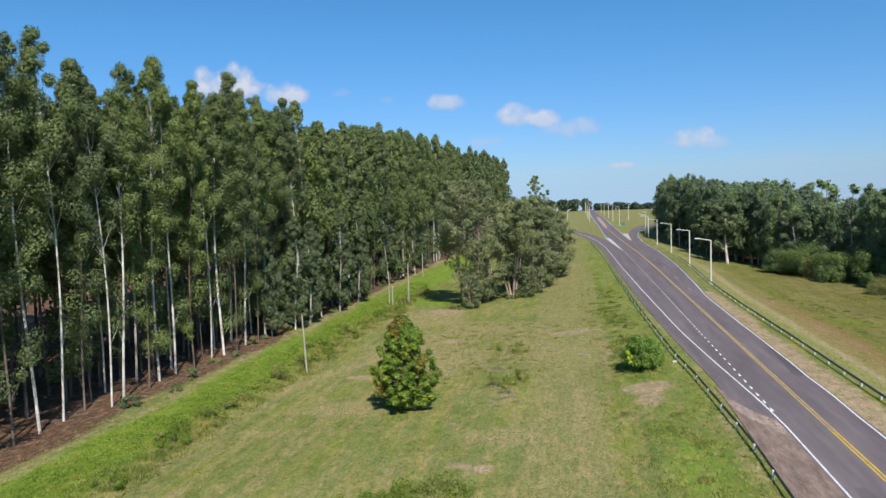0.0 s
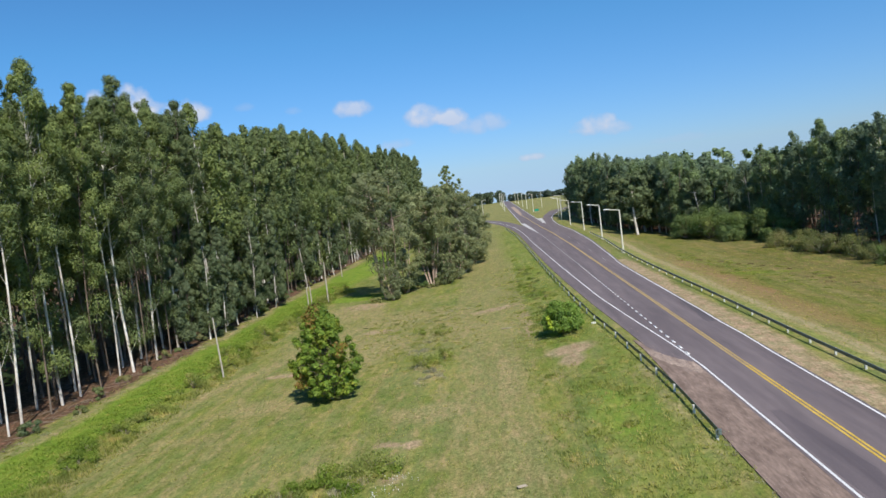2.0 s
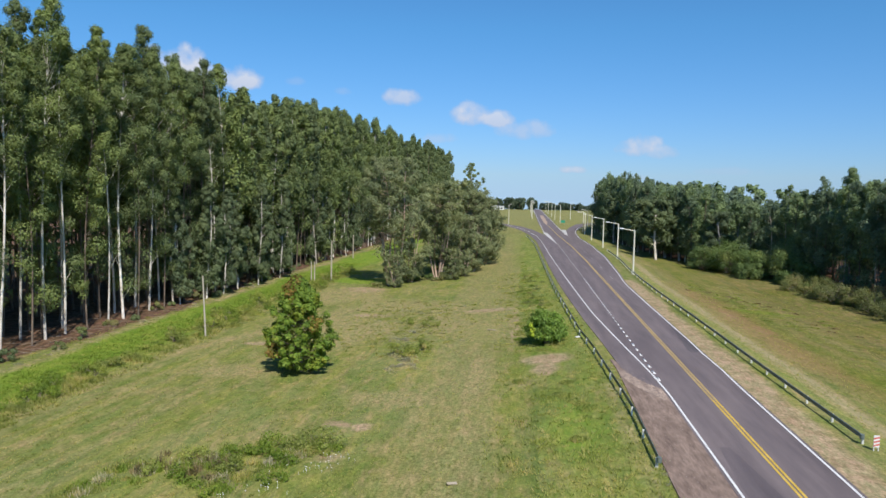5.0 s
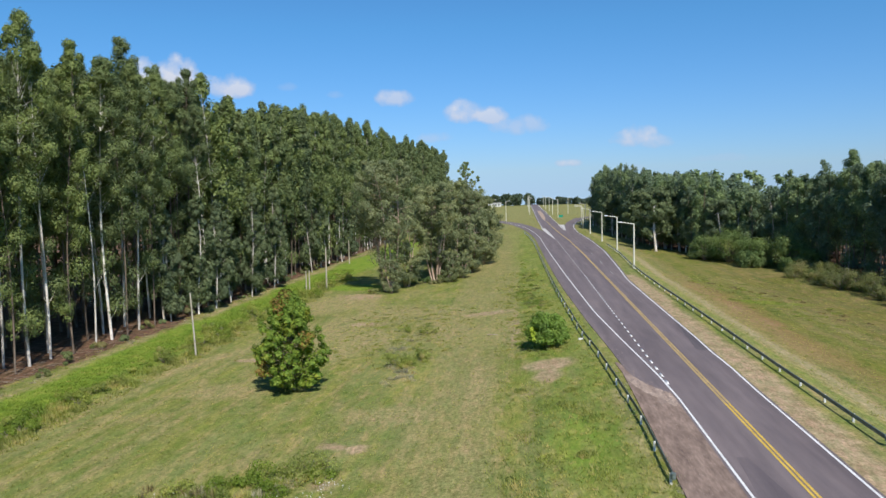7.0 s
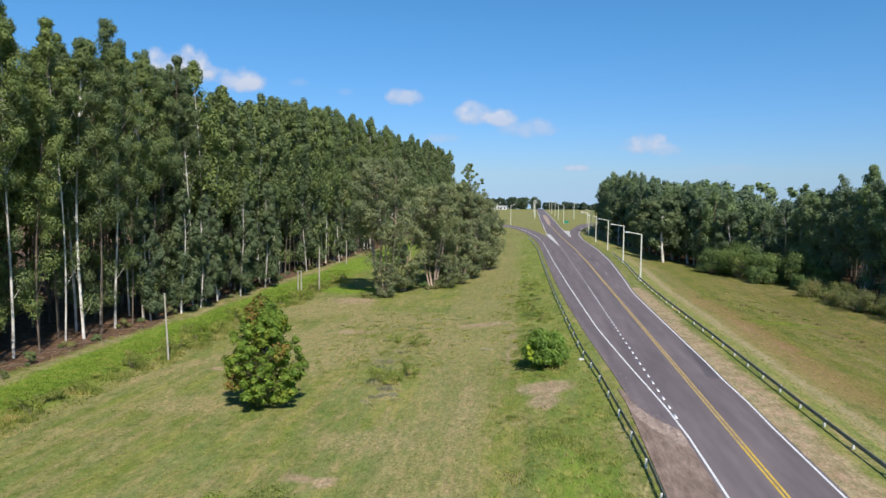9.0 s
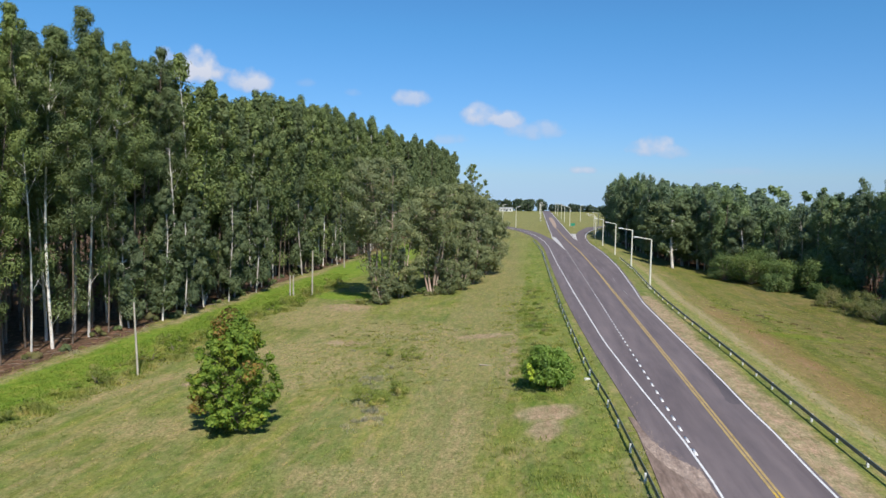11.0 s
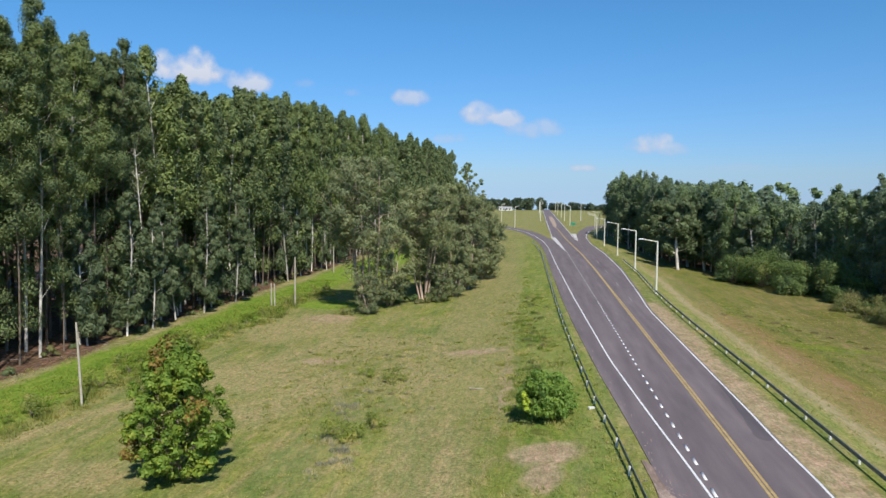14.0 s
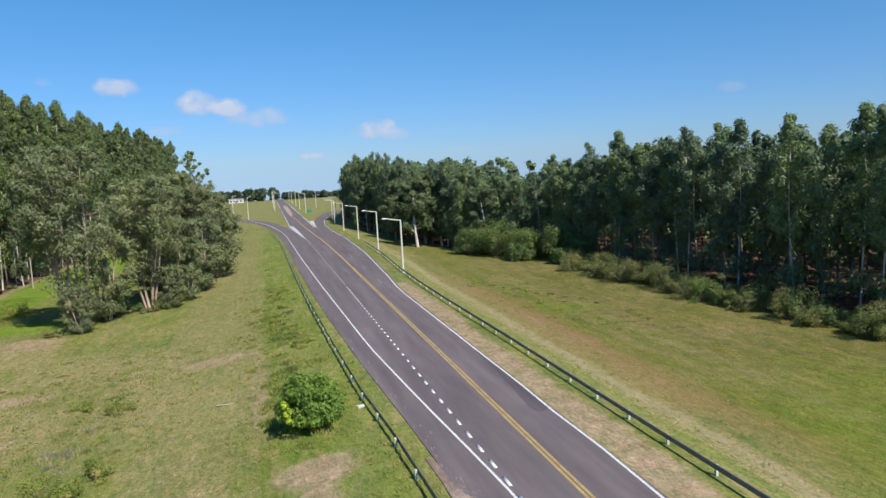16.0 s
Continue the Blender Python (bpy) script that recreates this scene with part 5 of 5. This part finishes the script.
for i in range(90):
    y = 84 + 75 * rng.uniform(0, 1) ** 1.3
    tall_grass("tall_grass", "rough weeds in a row along the bank", spot(rng.normal(1.0, 1.1), y), 1900 + i, rng.uniform(0.6, 2.0), rng.uniform(0.25, 0.85), 110, (M_WEED, M_LUSH, M_BUSH, M_WEED, M_BUSH)[i % 5], "")
for i in range(150):
    x, y = -18.0 + rng.normal(0, 4.5), 84 + 40 * rng.uniform(0, 1)
    tall_grass("tall_grass", "olive and yellow weeds on the rough meadow", spot(x, y), 2000 + i, rng.uniform(0.6, 2.2), rng.uniform(0.12, 0.42), 80, (M_BLADE, M_WEED, M_BLADE, M_DRY, M_BUSH)[i % 5], "")

for i in range(90):
    y = 58 + 110 * rng.uniform(0, 1) ** 1.2
    tall_grass("tall_grass", "tan grass fringing the wood's litter", spot(-56.2 + rng.normal(0, 0.7), y), 2200 + i, rng.uniform(0.6, 2.0), rng.uniform(0.12, 0.4), 70, (M_DRY, M_BLADE, M_DRY, M_WEED)[i % 4], "")

for i, (x, y, w, h) in enumerate(((-22.6, 158.6, 2.6, 1.5), (-19.0, 157.8, 3.0, 1.7), (-16.4, 158.5, 3.6, 3.2), (-25.2, 156.0, 2.4, 1.2), (-31.0, 142.5, 2.2, 1.1), (-20.8, 156.6, 2.0, 0.9))):
    bushy("clump_bush", "weedy olive bush at the foot of the meadow trees", spot(x, y), 880 + i, w, h, int(w * 420), 0.2, M_BUSH if i % 3 else M_FRESH, group="bushes under the meadow trees")

# bushes along the right-hand wood
for i in range(74):
    y = 62 + i * 1.5 + rng.uniform(-1, 1)
    x = float(np.interp(y, [60, 93, 106, 129, 157, 175], [67.5, 66, 65, 63.3, 62, 60])) + rng.uniform(-0.8, 4.5)
    w = rng.uniform(2.6, 5.4)
    h = w * rng.uniform(0.55, 0.9) * (1.6 if i % 9 == 4 else 1.0)
    bushy("roadside_bush", "tall olive roadside bush before the wood" if i % 9 == 4 else "olive roadside bush before the wood", spot(x, y), 800 + i, w, h, int(w * 420), 0.17, M_BUSH if i % 3 else M_FRESH, group="bushes before the wood")
for i, (x, y, w, h) in enumerate(((51.5, 210, 8, 7.5), (56, 203, 9.5, 9.5), (60.5, 194, 8.5, 7.6), (58.2, 189.5, 5.5, 4.4), (66, 184, 7.5, 8.8), (68.5, 177, 5, 6), (53.5, 216, 6.5, 6), (63.8, 178, 4.5, 3.6))):
    bushy("spreading_bush", "tall spreading fresh-green bush before the wood", spot(x, y), 850 + i, w, h, 7500, 0.27, M_FRESH, group="tall bushes before the wood")
tree("roadside_tree", "pale-trunked tree standing before the wood", spot(42.0, 233), np.random.default_rng(470), M_BARK, M_EUCGREY, 20, 0.3, 5.5, 40, 150, 0.8, 0.45, lean=1.5, taper=0.4)


# ---- grass tufts ----
def lush_tufts():
    """Rank fresh grass of the green strip."""
    r = np.random.default_rng(19)
    n = 24000
    Y = 40 + 150 * r.uniform(0, 1, n) ** 1.4
    X = -50.2 + 0.012 * (Y - 60) + r.normal(0, 2.6, n)
    b = 2
    C = np.repeat(np.stack([X, Y, land(X, Y)], 1), b, 0)
    k = len(C)
    h = np.repeat(r.uniform(0.06, 0.26, n), b)
    a = r.uniform(0, 6.28, k)
    d = np.stack([np.cos(a), np.sin(a), 0 * a], 1)
    side = np.stack([-np.sin(a), np.cos(a), 0 * a], 1)
    root = C + d * r.uniform(0, 0.3, (k, 1))
    V = np.stack([root - side * 0.045, root + side * 0.045, root + d * h[:, None] + np.stack([0 * h, 0 * h, h * 0.8], 1)], 1).reshape(-1, 3)
    me = raw_mesh("lush_grass", V, [(np.arange(3 * k).reshape(-1, 3), M_LUSH)])
    tagged(new("lush_grass", me), "rank bright green grass of the strip by the wood", "grass", kind="stuff")


lush_tufts()


def tufts():
    r = np.random.default_rng(9)
    n = 120000
    X = r.uniform(-58, 64, n)
    Y = 36 + 130 * r.uniform(0, 1, n) ** 1.5
    L_, R_ = X - edge_left(Y), X - edge_right(Y)
    keep = (L_ < -0.3) | (R_ > 0.3)
    rough = np.where((L_ < -0.3) & (L_ > -11 + 2.5 * np.sin(Y * 0.35)), 0.42, 0.24)
    rough = np.where(np.abs(X + 45) < 3, 1.0, rough)
    rough = np.where(np.abs(L_ + 15.5) < 3.5, 0.1, rough)
    rough = np.where((np.hypot((X + 18) / 9, (Y - 104) / 20) + 0.25 * np.sin(X * 1.7 + Y * 0.6) < 1), 0.4, rough)
    keep &= (r.uniform(0, 1, n) < rough) & ((np.abs(X - 2.3) > 3.2) | (np.abs(Y - 74.5) > 5))
    X, Y, rough = X[keep], Y[keep], rough[keep]
    b = 4
    C = np.repeat(np.stack([X, Y, land(X, Y)], 1), b, 0)
    k = len(C)
    h = np.repeat(np.where(rough > 0.3, r.uniform(0.1, 0.36, len(X)), r.uniform(0.06, 0.16, len(X))), b)
    a = r.uniform(0, 6.28, k)
    d = np.stack([np.cos(a), np.sin(a), 0 * a], 1)
    side = np.stack([-np.sin(a), np.cos(a), 0 * a], 1)
    root = C + d * r.uniform(0, 0.25, (k, 1))
    V = np.stack([root - side * 0.04, root + side * 0.04, root + d * h[:, None] * 0.8 + np.stack([0 * h, 0 * h, h * 0.8], 1)], 1).reshape(-1, 3)
    me = raw_mesh("grass_tufts", V, [(np.arange(3 * k).reshape(-1, 3), M_BLADE)])
    tagged(new("grass_tufts", me), "rough grass tufts of the meadow", "grass", kind="stuff")


tufts()


# ---- vehicles and far buildings ----
def pickup(x, y, turn):
    """An old white pickup, nose towards its own -y."""
    paint = surface("white car paint", (0.74, 0.74, 0.73), (0.80, 0.80, 0.79), 1.0, 0.35)
    glass = surface("dark car glass", (0.02, 0.025, 0.03), (0.03, 0.035, 0.04), 1.0, 0.1)
    rubber = surface("tyre rubber", (0.02, 0.02, 0.02), (0.035, 0.035, 0.035), 6.0, 0.9)
    chrome = surface("dull chrome", (0.5, 0.5, 0.5), (0.62, 0.62, 0.62), 3.0, 0.3, 0.9)
    t_ = thing("pickup_truck", "old white pickup truck with a square cab on the road", "pickup truck", (x, y, 0.0), turn)
    bm = boxed(bmesh.new(), -0.95, 0.95, -2.4, 2.4, 0.45, 1.02, 0.07)
    boxed(bm, -0.9, 0.9, -2.38, -0.85, 0.95, 1.16, 0.06)
    part("body", bm, paint, t_)
    bm = boxed(bmesh.new(), -0.86, 0.86, -0.9, 0.75, 1.0, 1.82, 0.06)
    for v in bm.verts:
        if v.co.z > 1.5:
            v.co.x *= 0.86
            v.co.y = v.co.y * 0.8 + (0.12 if v.co.y < 0 else -0.02)
    cab = part("cab", bm, paint, t_)
    part("windscreen", boxed(bmesh.new(), -0.68, 0.68, -0.84, -0.76, 1.2, 1.66, 0.02), glass, cab)
    for sx in (-1, 1):
        part("side_window", boxed(bmesh.new(), sx * 0.80 - 0.03, sx * 0.80 + 0.03, -0.5, 0.45, 1.22, 1.62, 0.015), glass, cab)
    bm = bmesh.new()
    for a in ((-0.93, -0.85, 0.8, 2.38), (0.85, 0.93, 0.8, 2.38), (-0.93, 0.93, 2.30, 2.38), (-0.93, 0.93, 0.8, 0.88)):
        boxed(bm, *a, 1.0, 1.36, 0.02)
    part("load_bed", bm, paint, t_)
    part("grille", boxed(bmesh.new(), -0.7, 0.7, -2.43, -2.39, 0.72, 0.98, 0.01), chrome, t_)
    part("bumper", boxed(bmesh.new(), -0.93, 0.93, -2.55, -2.42, 0.48, 0.64, 0.03), chrome, t_)
    lampm = surface("headlight glass", (0.6, 0.6, 0.58), (0.7, 0.7, 0.68), 3.0, 0.15)
    for sx in (-1, 1):
        bm = bmesh.new()
        bmesh.ops.create_cone(bm, segments=16, radius1=0.11, radius2=0.11, depth=0.06, cap_ends=True)
        bmesh.ops.transform(bm, matrix=pose(sx * 0.78, -2.42, 0.86, 90), verts=bm.verts)
        part("headlight", bm, lampm, t_)
        for yy in (-1.5, 1.5):
            bm = bmesh.new()
            bmesh.ops.create_cone(bm, segments=20, radius1=0.36, radius2=0.36, depth=0.24, cap_ends=True)
            bmesh.ops.transform(bm, matrix=pose(sx * 0.86, yy, 0.36, 0, 90, 0), verts=bm.verts)
            wheel = part("wheel", bm, rubber, t_)
            bm = bmesh.new()
            bmesh.ops.create_cone(bm, segments=16, radius1=0.2, radius2=0.18, depth=0.04, cap_ends=True)
            bmesh.ops.transform(bm, matrix=pose(sx * 0.985, yy, 0.36, 0, 90, 0), verts=bm.verts)
            part("rim", bm, chrome, wheel)


pickup(14.6, 22.0, 0)


def road_sign(x, y):
    t_ = thing("road_sign", "green direction sign on two posts in the grass island", "road sign", spot(x, y))
    green = surface("green sign sheet", (0.02, 0.24, 0.15), (0.03, 0.28, 0.18), 1.0, 0.5)
    part("panel", boxed(bmesh.new(), -1.3, 1.3, -0.03, 0.03, 0.9, 2.5, 0.02), green, t_)
    for sx in (-0.8, 0.8):
        part("post", boxed(bmesh.new(), sx - 0.05, sx + 0.05, 0.03, 0.13, -0.3, 2.4), M_POST, t_)


road_sign(23.0, 452)


def far_building(x, y):
    t_ = thing("roadside_building", "low white building beyond the junction", "building", spot(x, y))
    wallm = surface("white plaster", (0.66, 0.66, 0.64), (0.76, 0.76, 0.74), 0.4, 0.8)
    roofm = surface("pale sheet roof", (0.55, 0.55, 0.55), (0.66, 0.66, 0.66), 0.4, 0.6)
    darkm = surface("dark opening", (0.05, 0.05, 0.05), (0.08, 0.08, 0.08), 1.0, 0.4)
    part("wall", boxed(bmesh.new(), -8, 8, -4, 4, -0.2, 4.2, 0.03), wallm, t_)
    part("roof", boxed(bmesh.new(), -8.6, 8.6, -4.8, 4.8, 4.2, 4.7, 0.05), roofm, t_)
    for k in range(4):
        part("window", boxed(bmesh.new(), -6.6 + 3.6 * k, -4.8 + 3.6 * k, -4.06, -3.98, 1.0, 2.8), darkm, t_)
    part("door", boxed(bmesh.new(), -0.6, 0.6, -4.05, -3.98, 0, 2.4), darkm, t_)


far_building(-36, 880)
far_building(-66, 700)


def forest_litter():
    """Fallen sticks and bark on the floor of the left wood."""
    r = np.random.default_rng(21)
    pieces = []
    for _ in range(260):
        x, y = -57.2 - 9 * r.uniform(0, 1) ** 1.3, 62 + 110 * r.uniform(0, 1)
        a, l = r.uniform(0, 6.28), r.uniform(0.5, 2.6)
        p0 = np.array(spot(x, y, 0.06))
        d = np.array([math.cos(a), math.sin(a), r.uniform(-0.02, 0.12)]) * l
        pieces.append(tube([p0, p0 + d * 0.5 + [0, 0, r.uniform(0, 0.12)], p0 + d], [0.035, 0.03, 0.015], 4))
    V, F = joined(pieces)
    tagged(new("forest_litter", raw_mesh("forest_litter", V, [(F, M_TWIG)])), "fallen sticks and bark on the wood floor", "litter", kind="stuff")


forest_litter()
